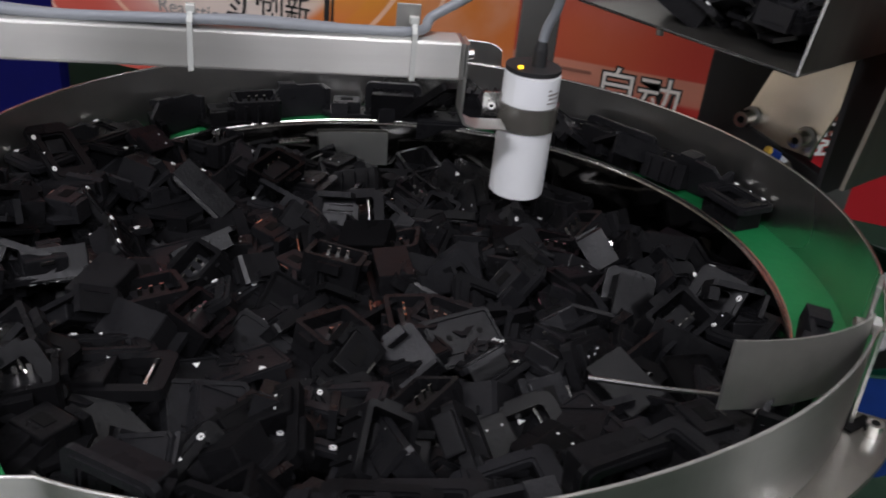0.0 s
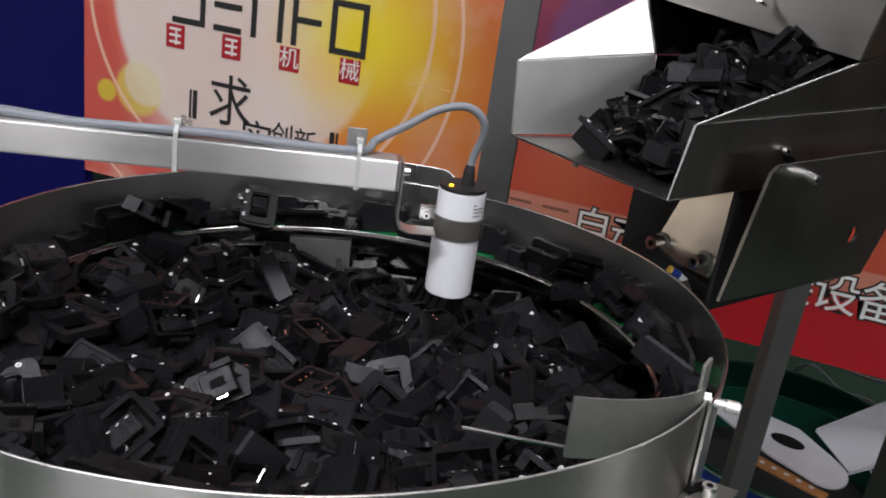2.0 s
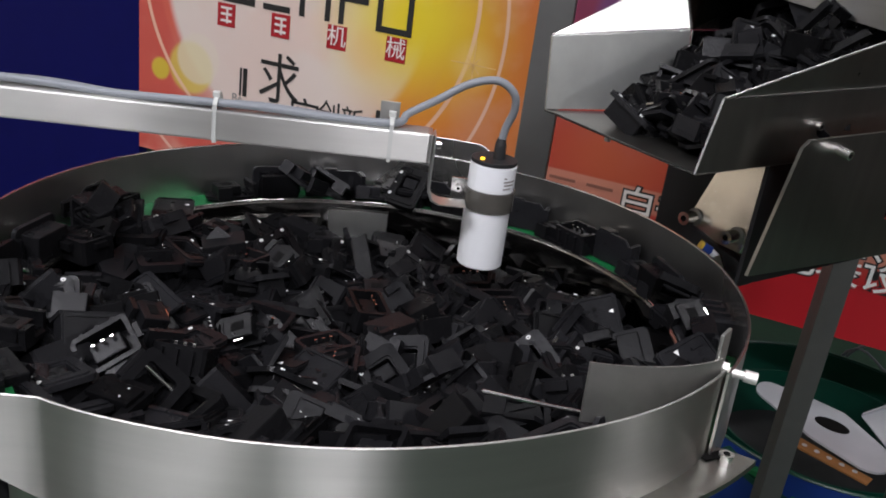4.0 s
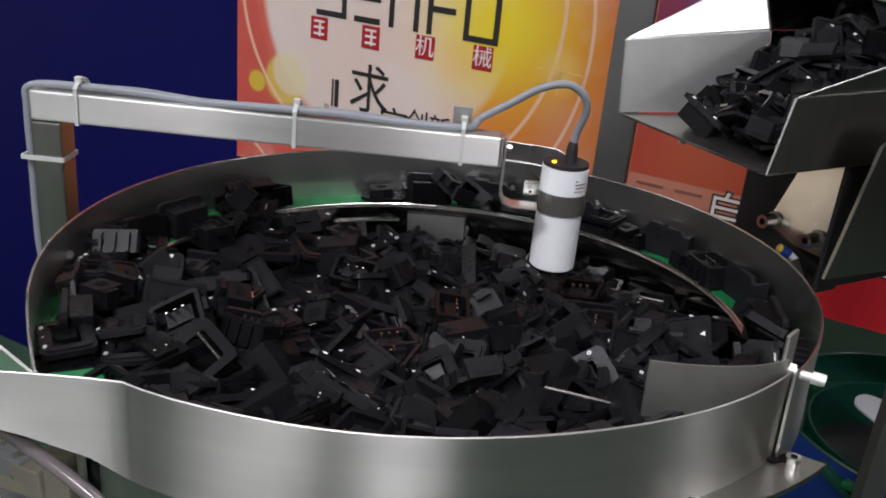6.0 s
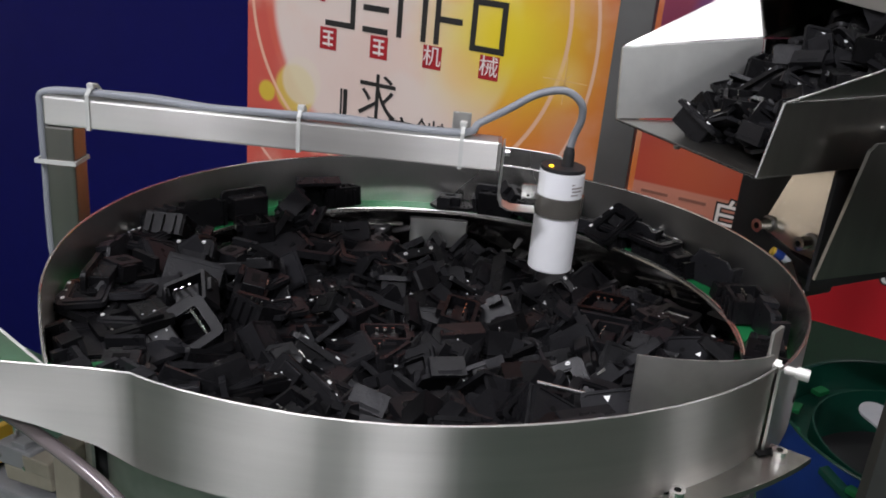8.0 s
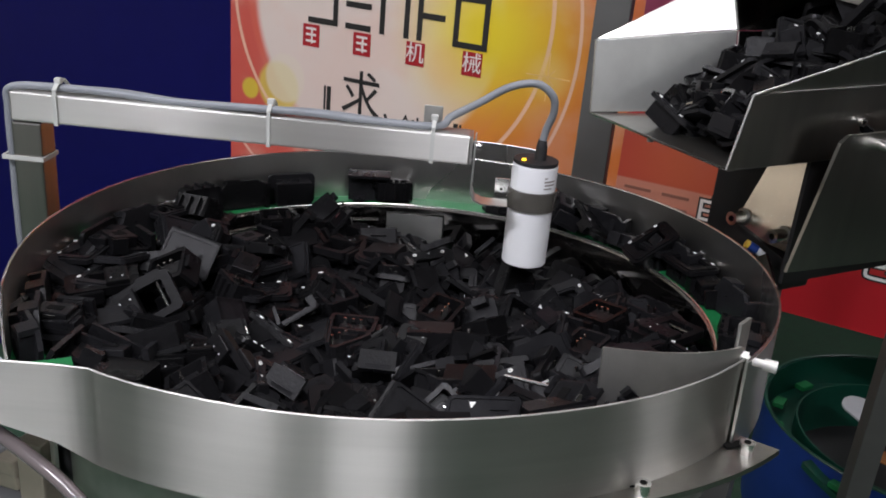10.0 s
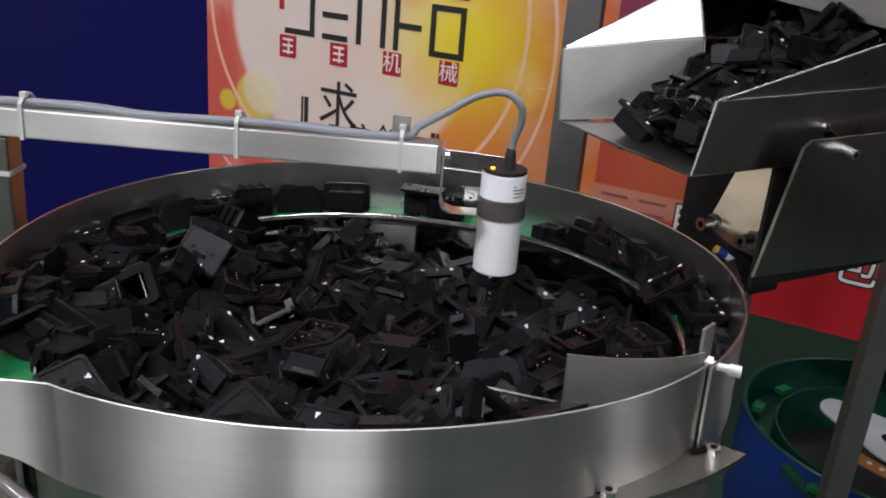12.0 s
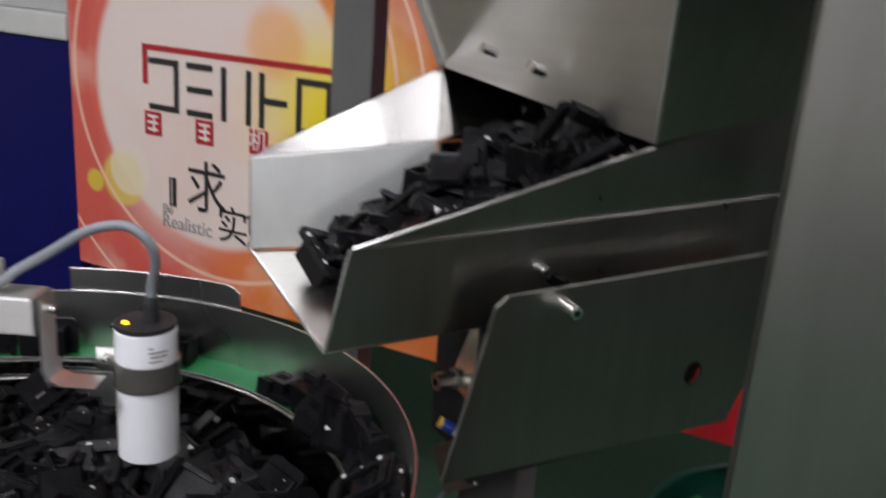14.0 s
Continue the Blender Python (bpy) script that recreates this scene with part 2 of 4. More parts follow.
# ------------------------------------------------------------ mesh helpers
def mesh_object(name, bm, material, parent=None, label=""):
    me = bpy.data.meshes.new(name)
    bm.to_mesh(me)
    bm.free()
    me.materials.append(material)
    ob = new(name, me)
    ob.parent = parent
    return tagged(ob, label)


def part(name, bm, material, parent, label=""):
    return mesh_object(name, bm, material, parent, label)


def thing(name, label, category, m=None, group="", kind=""):
    ob = new(name)
    ob.empty_display_size = 0.02
    if m is not None:
        ob.matrix_basis = m
    return tagged(ob, label, category, group, kind)


def add_box(bm, size, m=None, bevel=0.0):
    made = bmesh.ops.create_cube(bm, size=1.0, matrix=(m or Matrix()) @ Matrix.Diagonal((*size, 1)))
    if bevel:
        edges = list({e for v in made["verts"] for e in v.link_edges})
        bmesh.ops.bevel(bm, geom=edges, offset=bevel, segments=2, profile=0.6, affect="EDGES")
    return bm


def box(size, m=None, bevel=0.0):
    return add_box(bmesh.new(), size, m, bevel)


def add_rod(bm, r, a, b, sides=20, r2=None):
    a, b = Vector(a), Vector(b)
    turn = (b - a).to_track_quat("Z", "Y").to_matrix().to_4x4()
    bmesh.ops.create_cone(bm, cap_ends=True, segments=sides, radius1=r, radius2=r if r2 is None else r2, depth=(b - a).length, matrix=Matrix.Translation((a + b) / 2) @ turn)
    return bm


def rod(r, a, b, sides=20, r2=None):
    return smooth(add_rod(bmesh.new(), r, a, b, sides, r2))


def smooth(bm, angle=40):
    bmesh.ops.recalc_face_normals(bm, faces=bm.faces)
    for f in bm.faces:
        f.smooth = True
    for e in bm.edges:
        if len(e.link_faces) == 2 and e.calc_face_angle(0) > radians(angle):
            e.smooth = False
    return bm


def solid(bm):
    bmesh.ops.recalc_face_normals(bm, faces=bm.faces)
    return bm


def prism(outline, depth, m=None):
    """The outline (x, y), raised by depth along z."""
    bm = bmesh.new()
    low = [bm.verts.new((x, y, 0)) for x, y in outline]
    top = [bm.verts.new((x, y, depth)) for x, y in outline]
    n = len(outline)
    bm.faces.new(low[::-1])
    bm.faces.new(top)
    for i in range(n):
        bm.faces.new((low[i], low[(i + 1) % n], top[(i + 1) % n], top[i]))
    if m is not None:
        bm.transform(m)
    return solid(bm)


def sweep(sections, closed=False):
    """Skins a row of equal closed outlines of points."""
    bm = bmesh.new()
    rows = [[bm.verts.new(p) for p in s] for s in sections]
    n = len(rows[0])
    pairs = list(zip(rows, rows[1:])) + ([(rows[-1], rows[0])] if closed else [])
    for a, b in pairs:
        for i in range(n):
            bm.faces.new((a[i], a[(i + 1) % n], b[(i + 1) % n], b[i]))
    if not closed:
        bm.faces.new(rows[0][::-1])
        bm.faces.new(rows[-1])
    return smooth(bm)


def tube_path(points, r, sides=10, per=6):
    """A round cable through the points."""
    pts = [Vector(p) for p in points]
    line = []
    for i in range(len(pts) - 1):
        p0, p1, p2, p3 = pts[max(i - 1, 0)], pts[i], pts[i + 1], pts[min(i + 2, len(pts) - 1)]
        for k in range(per):
            t = k / per
            line.append(0.5 * (2 * p1 + (p2 - p0) * t + (2 * p0 - 5 * p1 + 4 * p2 - p3) * t * t + (3 * p1 - p0 - 3 * p2 + p3) * t**3))
    line.append(pts[-1])
    sections, side = [], Vector((0.3, 0.5, 0.8))
    for i, p in enumerate(line):
        ahead = (line[min(i + 1, len(line) - 1)] - line[max(i - 1, 0)]).normalized()
        side = (side - ahead * side.dot(ahead)).normalized()
        up = ahead.cross(side)
        sections.append([p + r * (math.cos(a) * side + math.sin(a) * up) for a in (2 * math.pi * k / sides for k in range(sides))])
    return sweep(sections)


def polar(deg, r, z=0.0):
    return Vector((r * math.cos(radians(deg)), r * math.sin(radians(deg)), z))


def frange(a, b, n):
    return [a + (b - a) * i / n for i in range(n + 1)]


def band_wall(radius, a0, a1, low, high, thick, n=60):
    """A standing curved sheet: radius, low and high are functions of the angle."""
    return sweep([[polar(a, radius(a), low(a)), polar(a, radius(a) + thick, low(a)), polar(a, radius(a) + thick, high(a)), polar(a, radius(a), high(a))] for a in frange(a0, a1, n)])


def bolt(name, parent, at, way, head=0.005, long=0.006, socket=True):
    at, way = Vector(at), Vector(way).normalized()
    b = part(name, rod(head, at, at + way * long, 16), STEEL_EDGE, parent, "bright socket-head screw")
    if socket:
        part("socket", rod(head * 0.5, at + way * (long - 0.0005), at + way * (long + 0.0003), 6), BLACK_DEEP, b)
    return b


def letters(text, size, at, material, parent, name="lettering", depth=0.0006, squash=1.0, lean=0.0, bold=0.0):
    """Flat lettering on an upright sheet that faces -y, middle at the place given."""
    c = bpy.data.curves.new(name, "FONT")
    c.body, c.size, c.extrude, c.offset, c.shear = text, size, depth, bold, lean
    c.align_x, c.align_y = "CENTER", "CENTER"
    c.resolution_u = 4
    tmp = bpy.data.objects.new(name, c)
    scene.collection.objects.link(tmp)
    me = bpy.data.meshes.new_from_object(tmp.evaluated_get(bpy.context.evaluated_depsgraph_get()))
    bpy.data.objects.remove(tmp)
    me.transform(Matrix.Translation(at) @ pose(0, 0, 0, 90) @ Matrix.Diagonal((squash, 1, 1, 1)))
    me.materials.clear()
    me.materials.append(material)
    ob = new(name, me)
    ob.parent = parent
    return ob


def structure(name, bm, material, label, category):
    return tagged(mesh_object(name, bm, material), label, category, kind="structure")


# ------------------------------------------------------------ hall
structure("floor", box((9, 9, 0.05), pose(0, 0.8, FLOOR - 0.025)), CARPET, "dark green carpet on the hall floor", "floor")
structure("ceiling", box((9, 9, 0.05), pose(0, 0.8, CEILING + 0.025)), HALL_DARK, "plain dark hall ceiling", "ceiling")
# east wall pale and west wall beige, out of view, for the steel to mirror
for nm, sz, ct in (("wall_north", (9, 0.1, CEILING + 0.16), (0, 5.2, CEILING / 2 - 0.08)), ("wall_south", (9, 0.1, CEILING + 0.16), (0, -3.6, CEILING / 2 - 0.08)), ("wall_east", (0.1, 8.7, CEILING + 0.16), (4.4, 0.8, CEILING / 2 - 0.08)), ("wall_west", (0.1, 8.7, CEILING + 0.16), (-4.4, 0.8, CEILING / 2 - 0.08))):
    structure(nm, box(sz, pose(*ct)), {"wall_east": HALL_PALE, "wall_west": HALL_BEIGE}.get(nm, HALL_WALL), "plain grey hall wall", "wall")

# unseen dark panel, added so the hopper's outer faces mirror something dim
structure("dado", box((0.04, 8.6, 1.62), pose(4.32, 0.8, FLOOR + 0.81)), HALL_DARK, "dark low panel added out of view for steel to reflect", "partition")
WALL_Y = 1.66


def ceiling_light(x, y):
    t = thing("ceiling_light", "long white ceiling light panel switched on", "ceiling light", pose(x, y, CEILING - 0.04), "ceiling lights of the hall")
    part("frame", box((1.25, 0.36, 0.08), None, 0.008), GREY_RAIL, t)
    part("diffuser", box((1.16, 0.29, 0.004), pose(0, 0, -0.043)), LAMP_GLOW, t, "glowing white diffuser")


for x, y, power in LAMPS:
    ceiling_light(x, y)


def blue_partition():
    t = thing("partition", "deep blue booth partition with a grey-white top rail", "partition", kind="structure")
    part("panel", box((2.2, 0.03, 1.066 - FLOOR), pose(-2.345, WALL_Y + 0.02, (1.066 + FLOOR) / 2)), BLUE_WALL, t, "deep blue panel")
    part("top_rail", box((2.2, 0.05, 0.06), pose(-2.345, WALL_Y + 0.02, 1.098), 0.006), GREY_RAIL, t, "grey-white top rail")
    part("upper_panel", box((2.2, 0.03, 1.1), pose(-2.345, WALL_Y + 0.03, 1.68)), HALL_WALL, t)


blue_partition()


def bar(x, z, w, h, y=-0.0012, lean=0.0):
    """A printed upright rectangle."""
    return box((w, 0.0012, h), pose(x, WALL_Y + y, z, 0, lean, 0))


def letter_block(poster, x, z, w, h, kind):
    """One heavy dark shape of the emblem: a thick open block of bars."""
    s = 0.013
    for q in kind:
        ww, hh, dx, dz = {"top": (w, s, 0, h / 2 - s / 2), "bottom": (w, s, 0, s / 2 - h / 2), "mid": (w, s, 0, 0), "left": (s, h, s / 2 - w / 2, 0), "right": (s, h, w / 2 - s / 2, 0)}[q]
        part("emblem_block", box((ww, 0.0012, hh), pose(x + dx, WALL_Y - 0.0012 - 0.0002 * kind.index(q), z + dz)), INK, poster, "heavy black bar of the emblem")


def orange_poster():
    t = thing("poster", "orange and red poster with a pale disc and a black slogan", "poster")
    part("sheet", box((1.05, 0.012, 1.5), pose(-0.715, WALL_Y + 0.006, 0.545 + 0.75)), SUN_PRINT, t)
    part("emblem_bar", bar(-0.765, 1.080, 0.50, 0.012), RED_INK, t, "long dark red bar")
    part("emblem_stem", bar(-1.008, 1.038, 0.014, 0.075), RED_INK, t, "dark red upright bar")
    for x, w, kinds in ((-0.955, 0.085, ("top", "bottom", "right")), (-0.855, 0.07, ("top", "mid", "bottom")), (-0.757, 0.078, ("left", "right")), (-0.662, 0.07, ("left", "mid")), (-0.562, 0.085, ("top", "bottom", "left", "right"))):
        letter_block(t, x, 1.003, w, 0.112, kinds)
    for x in (-0.988, -0.842):
        sq = part("red_square", bar(x, 0.916, 0.048, 0.052), RED_INK, t, "small dark red square with pale bars")
        for dz in (-0.013, 0.002, 0.016):
            part("pale_bar", box((0.030, 0.0008, 0.0055), pose(x, WALL_Y - 0.0022, 0.916 + dz)), PALE_INK, sq)
        part("pale_stem", box((0.005, 0.0008, 0.038), pose(x + 0.003, WALL_Y - 0.0026, 0.916)), PALE_INK, sq)
    for x, ch in ((-0.697, "机"), (-0.552, "械")):
        sq = part("red_square", bar(x, 0.916, 0.048, 0.052), RED_INK, t, "small dark red square with a pale character")
        letters(ch, 0.048, (x, WALL_Y - 0.0026, 0.916), PALE_INK, sq, "character")
    y = WALL_Y - 0.0015
    letters("求", 0.125, (-0.838, y, 0.787), INK, t, "slogan_character", squash=0.92)
    letters("实", 0.088, (-0.765, y, 0.718), INK, t, "slogan_character")
    letters("创", 0.066, (-0.700, y, 0.738), INK, t, "slogan_character", squash=0.9)
    letters("新", 0.066, (-0.642, y, 0.735), INK, t, "slogan_character", squash=0.9)
    for x, z, s in ((-0.930, 0.770, 1), (-0.578, 0.745, -1)):
        part("bracket_bar", bar(x, z, 0.011, 0.066), INK, t)
        part("bracket_line", bar(x - s * 0.012, z, 0.005, 0.066), INK, t)
    letters("Realistic", 0.044, (-0.895, y, 0.700), GREY_INK, t, "small_lettering")
    letters("Be", 0.030, (-0.950, y, 0.728), GREY_INK, t, "small_lettering")
    letters("Innovation", 0.025, (-0.672, y, 0.688), GREY_INK, t, "small_lettering")
    spark = bmesh.new()
    for w, h, a in ((0.10, 0.002, 0), (0.002, 0.10, 0), (0.045, 0.0016, 45), (0.045, 0.0016, -45)):
        add_box(spark, (w, 0.0008, h), pose(-0.372, WALL_Y - 0.001 - 0.0001 * abs(a), 0.918, 0, a, 0))
    part("printed_star", spark, plain("star_ink", (0.86, 0.55, 0.22), 0.5), t)


def red_poster():
    t = thing("banner", "red and orange banner with white outlined characters", "banner")
    part("sheet", box((1.27, 0.012, 1.5), pose(0.4452, WALL_Y + 0.006, 0.545 + 0.75)), RED_PRINT, t)
    part("top_rail", box((2.0, 0.03, 0.03), pose(0.08, WALL_Y + 0.006, 2.059), 0.003), GREY_RAIL, t, "grey-white rail along the top")
    part("back_post", box((0.03, 0.03, 2.04 - FLOOR), pose(1.04, WALL_Y + 0.028, (2.04 + FLOOR) / 2), 0.002), DARK_STEEL, t, "dark steel post behind the sheet")
    y = WALL_Y - 0.0015
    for i, ch in enumerate(("", "", "自", "动", "", "", "包", "装", "设", "备", "有", "限")):
        x = 0.016 + 0.0794 * (i - 2)
        z = 0.700 - 0.015 * min(1.0, max(0.0, (x - 0.02) / 0.3))
        if ch:
            letters(ch, 0.085, (x, y + 0.0006, z), INK, t, "dark_outline", 0.0004, bold=0.0035)
            letters(ch, 0.085, (x, y, z), WHITE_INK if x > 0.25 else PALE_INK, t, "character", 0.0008)
        elif i < 2:
            for dz in (-0.026, 0.0, 0.026):
                part("pale_bar", bar(x, z + dz, 0.056, 0.006), BRAND_INK, t)


orange_poster()
red_poster()

# ------------------------------------------------------------ feeder bowl
BOWL = pose(-0.02, 0.492, 0.9823, -0.57, -1.72, 0)
BACK_RADII = [(-9, 0.289), (0, 0.293), (30, 0.299), (60, 0.300), (100, 0.298), (135, 0.300), (160, 0.298), (180, 0.291), (200, 0.285), (225, 0.285), (238, 0.290), (250, 0.300)]
FRONT_RADII = [(-97, 0.289), (-86, 0.279), (-72, 0.2745), (-60, 0.2715), (-46, 0.2705), (-38, 0.2725), (-30, 0.276), (-22, 0.2805), (-8, 0.2875), (0, 0.2915)]
LEDGE = -0.052


def eased(table, a):
    xs, ys = zip(*table)
    return sum(float(np.interp(a + d, xs, ys)) for d in (-8, -4, 0, 4, 8)) / 5


def back_r(a):
    return eased(BACK_RADII, a)


def front_r(a):
    return eased(FRONT_RADII, a)


def wall_r(a):
    a = (a + 110) % 360 - 110
    return front_r(a) if a < -8 else back_r(a)


def ledge_in(a):
    return wall_r(a) - 0.036


def feeder_bowl():
    t = thing("feeder_bowl", "stainless steel vibratory feeder bowl with a green coated track", "parts feeder", BOWL)
    back = part("back_wall", band_wall(back_r, -9, 247, lambda a: LEDGE - 0.02, lambda a: -0.030 * max(0, (a - 236) / 11), 0.0018, 130), STEEL_INNER, t, "tall rolled steel wall with a bright top edge")
    part("top_edge", sweep([[polar(a, back_r(a) + 0.0009 + 0.0010 * math.cos(q), -0.030 * max(0, (a - 236) / 11) + 0.0010 * math.sin(q)) for q in (k * math.pi / 4 for k in range(8))] for a in frange(-9, 247, 130)]), STEEL_EDGE, back, "bright ground edge")
    near1 = polar(-97, 0.289) + Vector((-0.178, -0.092, 0))
    bend = [near1.lerp(polar(-97, 0.289), k) for k in (0, 0.25, 0.5, 0.75, 0.93)] + [polar(a, front_r(a)) for a in frange(-95.5, -8.2, 60)]
    def aside(k):
        d = (bend[min(k + 1, len(bend) - 1)] - bend[max(k - 1, 0)]).normalized()
        return Vector((d.y, -d.x, 0))
    front = part("front_wall", sweep([[p + Vector((0, 0, low)), p + aside(k) * 0.0018 + Vector((0, 0, low)), p + aside(k) * 0.0018, p] for k, p in enumerate(bend) for low in (-0.062 + 0.056 * max(0, (5 - k) / 5),)]), STEEL_WALL, t, "broad rolled steel front wall bent out to the outlet")
    part("top_edge", tube_path([p + aside(k) * 0.0009 for k, p in enumerate(bend)], 0.0008, 8, 1), STEEL_DULL, front, "bright ground edge")
    part("lower_wall", band_wall(lambda a: wall_r(a) - 0.022, -110, 249, lambda a: -0.125, lambda a: -0.058, 0.002, 150), STEEL_DULL, t, "dull stepped-in lower wall")
    raised = part("raised_rim", band_wall(lambda a: back_r(a) + 0.002, 90.5, 122, lambda a: -0.022, lambda a: 0.021 - 0.006 * max(0, (93 - a) / 2.5) ** 2, 0.0016, 30), STEEL_INNER, t, "raised sheet behind the sensor")
    part("top_edge", tube_path([polar(a, back_r(a) + 0.0028, 0.021 - 0.006 * max(0, (93 - a) / 2.5) ** 2) for a in frange(90.5, 122, 24)], 0.0007, 6, 1), STEEL_DULL, raised)
    # track, its lip and the wall inside it
    ledge = part("track", sweep([[polar(a, ledge_in(a), LEDGE), polar(a, wall_r(a) + 0.0005, LEDGE), polar(a, wall_r(a) + 0.0005, LEDGE - 0.003), polar(a, ledge_in(a), LEDGE - 0.003)] for a in frange(-110, 249, 180)]), GREEN_COAT, t, "green coated spiral track")
    part("lip", sweep([[polar(a, ledge_in(a) + 0.0012 * math.cos(q), LEDGE + 0.001 + 0.0022 * math.sin(q)) for q in (k * math.pi / 4 for k in range(8))] for a in frange(-110, 249, 180)]), STEEL_EDGE, ledge, "bright steel lip")
    part("inner_wall", sweep([[polar(a, ledge_in(a) - 0.001, LEDGE), polar(a, ledge_in(a) - 0.003, LEDGE), polar(a, ledge_in(a) - 0.007, -0.105), polar(a, ledge_in(a) - 0.005, -0.105)] for a in frange(-110, 249, 160)]), STEEL_SHADED, t, "steep steel wall below the track")
    part("patch_plate", sweep([[polar(a, ledge_in(a) - 0.0085, -0.058), polar(a, ledge_in(a) - 0.0075, -0.058), polar(a, ledge_in(a) - 0.0105, -0.088), polar(a, ledge_in(a) - 0.0115, -0.088)] for a in frange(110, 124, 10)]), SATIN, t, "pale scuffed patch plate")
    part("lower_lip", sweep([[polar(a, ledge_in(a) - 0.0075 + 0.0014 * math.cos(q), -0.066 + 0.0012 * math.sin(q)) for q in (k * math.pi / 3 for k in range(6))] for a in frange(126, 176, 24)]), STEEL_EDGE, t, "bright edge of the lower track")
    low = bmesh.new()
    rings = []
    for r, z in ((0.262, -0.100), (0.20, -0.118), (0.12, -0.113), (0.04, -0.106), (0.004, -0.105)):
        rings.append([low.verts.new(polar(a, r, z)) for a in range(0, 360, 6)])
    for a, b in zip(rings, rings[1:]):
        for i in range(60):
            low.faces.new((a[i], a[(i + 1) % 60], b[(i + 1) % 60], b[i]))
    part("dished_floor", smooth(low), GREEN_COAT, t, "green coated dished floor")
    hub = part("centre_washer", smooth(add_rod(add_rod(bmesh.new(), 0.0125, (0, 0, -0.112), (0, 0, -0.0895), 28), 0.0145, (0, 0, -0.0895), (0, 0, -0.0875), 28)), STEEL_EDGE, t, "bright steel centre washer")
    part("bolt_head", rod(0.006, (0, 0, -0.0875), (0, 0, -0.083), 6), STEEL, hub)
    # outlet at the end of the track
    far0 = polar(247, 0.299)
    far1 = far0 + Vector((-0.16, -0.05, 0))
    part("outlet_far_wall", sweep([[p + Vector((0, 0, LEDGE - 0.01)), p + Vector((0, 0, z)), p + Vector((0.001, 0.002, z)), p + Vector((0.001, 0.002, LEDGE - 0.01))] for p, z in ((far0, -0.030), (far0.lerp(far1, 0.35), 0.012), (far1, 0.055))]), STEEL_DULL, front, "rising steel side of the outlet")
    part("outlet_floor", prism([(p.x, p.y) for p in (polar(-97, 0.285), near1, far1, far0, polar(249, 0.262))], 0.003, pose(0, 0, -0.033)), GREEN_COAT, front, "green coated outlet floor")
    # flange with two clamp screws
    lug = part("flange", sweep([[polar(a, front_r(a) - 0.002, -0.060), polar(a, front_r(a) + w, -0.060), polar(a, front_r(a) + w, -0.064), polar(a, front_r(a) - 0.002, -0.064)] for a, w in [(a, 0.006 + 0.024 * ((a + 46) / 40) ** 1.2) for a in frange(-46, -6, 20)]]), STEEL_SHEET, t, "curved steel flange")
    for a, out in ((-27.5, 0.0095), (-9.5, 0.0155)):
        p = polar(a, front_r(a) + out)
        bolt("clamp_screw", lug, (p.x, p.y, -0.060), (0, 0, 1), 0.0048, 0.008)
        part("slot", box((0.020, 0.006, 0.0012), pose(p.x - 0.007, p.y + 0.006, -0.0592, 0, 0, a + 60)), BLACK_DEEP, lug)
    # drum under the bowl
    part("drive_drum", smooth(add_rod(bmesh.new(), 0.20, (0, 0, -0.46), (0, 0, -0.15), 48)), BLACK_RUBBER, t, "dark drive unit under the bowl")
    part("base_plate", smooth(add_rod(bmesh.new(), 0.25, (0, 0, -0.50), (0, 0, -0.46), 48)), DARK_STEEL, t)
    return t


BOWL_THING = feeder_bowl()


def bowl_stand():
    t = thing("bowl_stand", "dark steel stand below the feeder bowl", "stand")
    part("table_plate", box((0.62, 0.62, 0.02), pose(-0.02, 0.5, 0.468), 0.002), DARK_STEEL, t)
    for x in (-0.28, 0.24):
        for y in (0.24, 0.76):
            part("leg", box((0.05, 0.05, 0.458 - FLOOR), pose(x, y, (0.458 + FLOOR) / 2)), DARK_STEEL, t)


bowl_stand()


def deflector():
    t = thing("deflector_plate", "curved matt steel deflector held by a screw at the bowl rim", "deflector", BOWL)
    # leaves the wall at the screw and swings inwards over the track
    def run(k):
        a, r = -8.5 - 18.5 * k, 0.284 - 0.046 * k ** 1.3
        return a, r
    part("blade", sweep([[polar(a, r, -0.030 + 0.004 * k), polar(a, r + 0.0014, -0.030 + 0.004 * k), polar(a, r + 0.0014, 0.008 + 0.006 * k), polar(a, r, 0.008 + 0.006 * k)] for k in frange(0, 1, 20) for a, r in (run(k),)]), STEEL_DULL, t, "matt scuffed steel blade")
    p = polar(-7.5, 0.283)
    tab = part("tab", box((0.0025, 0.016, 0.052), pose(p.x, p.y, -0.002, 0, 0, -12), 0.0008), STEEL_DULL, t, "upright steel tab")
    way = Vector((0.94, 0.10, -0.06)).normalized()
    q = p + Vector((0, 0, -0.002))
    part("stud", rod(0.0028, q - way * 0.006, q + way * 0.024, 12), STEEL, tab, "threaded steel stud")
    part("nut", rod(0.0055, q + way * 0.002, q + way * 0.006, 6), STEEL, tab)
    part("screw_head", rod(0.0040, q + way * 0.016, q + way * 0.024, 16), STEEL, tab)


deflector()


def wire_rod():
    t = thing("wire", "thin bright steel wire lying across the parts", "wire", BOWL)
    part("wire_rod", tube_path([(0.150, -0.108, -0.026), (0.185, -0.100, -0.0275), (0.215, -0.090, -0.030), (0.240, -0.080, -0.036)], 0.0014, 8), STEEL_EDGE, t)


wire_rod()

# ------------------------------------------------------------ sensor on its arm
ARM_A, ARM_B, ARM_TOP = Vector((-0.3508, 0.4103, 0)), Vector((-0.0166, 0.5729, 0)), 1.0625
ARM_W = 0.0255
SENSOR = Vector((0.0375, 0.625, 0))


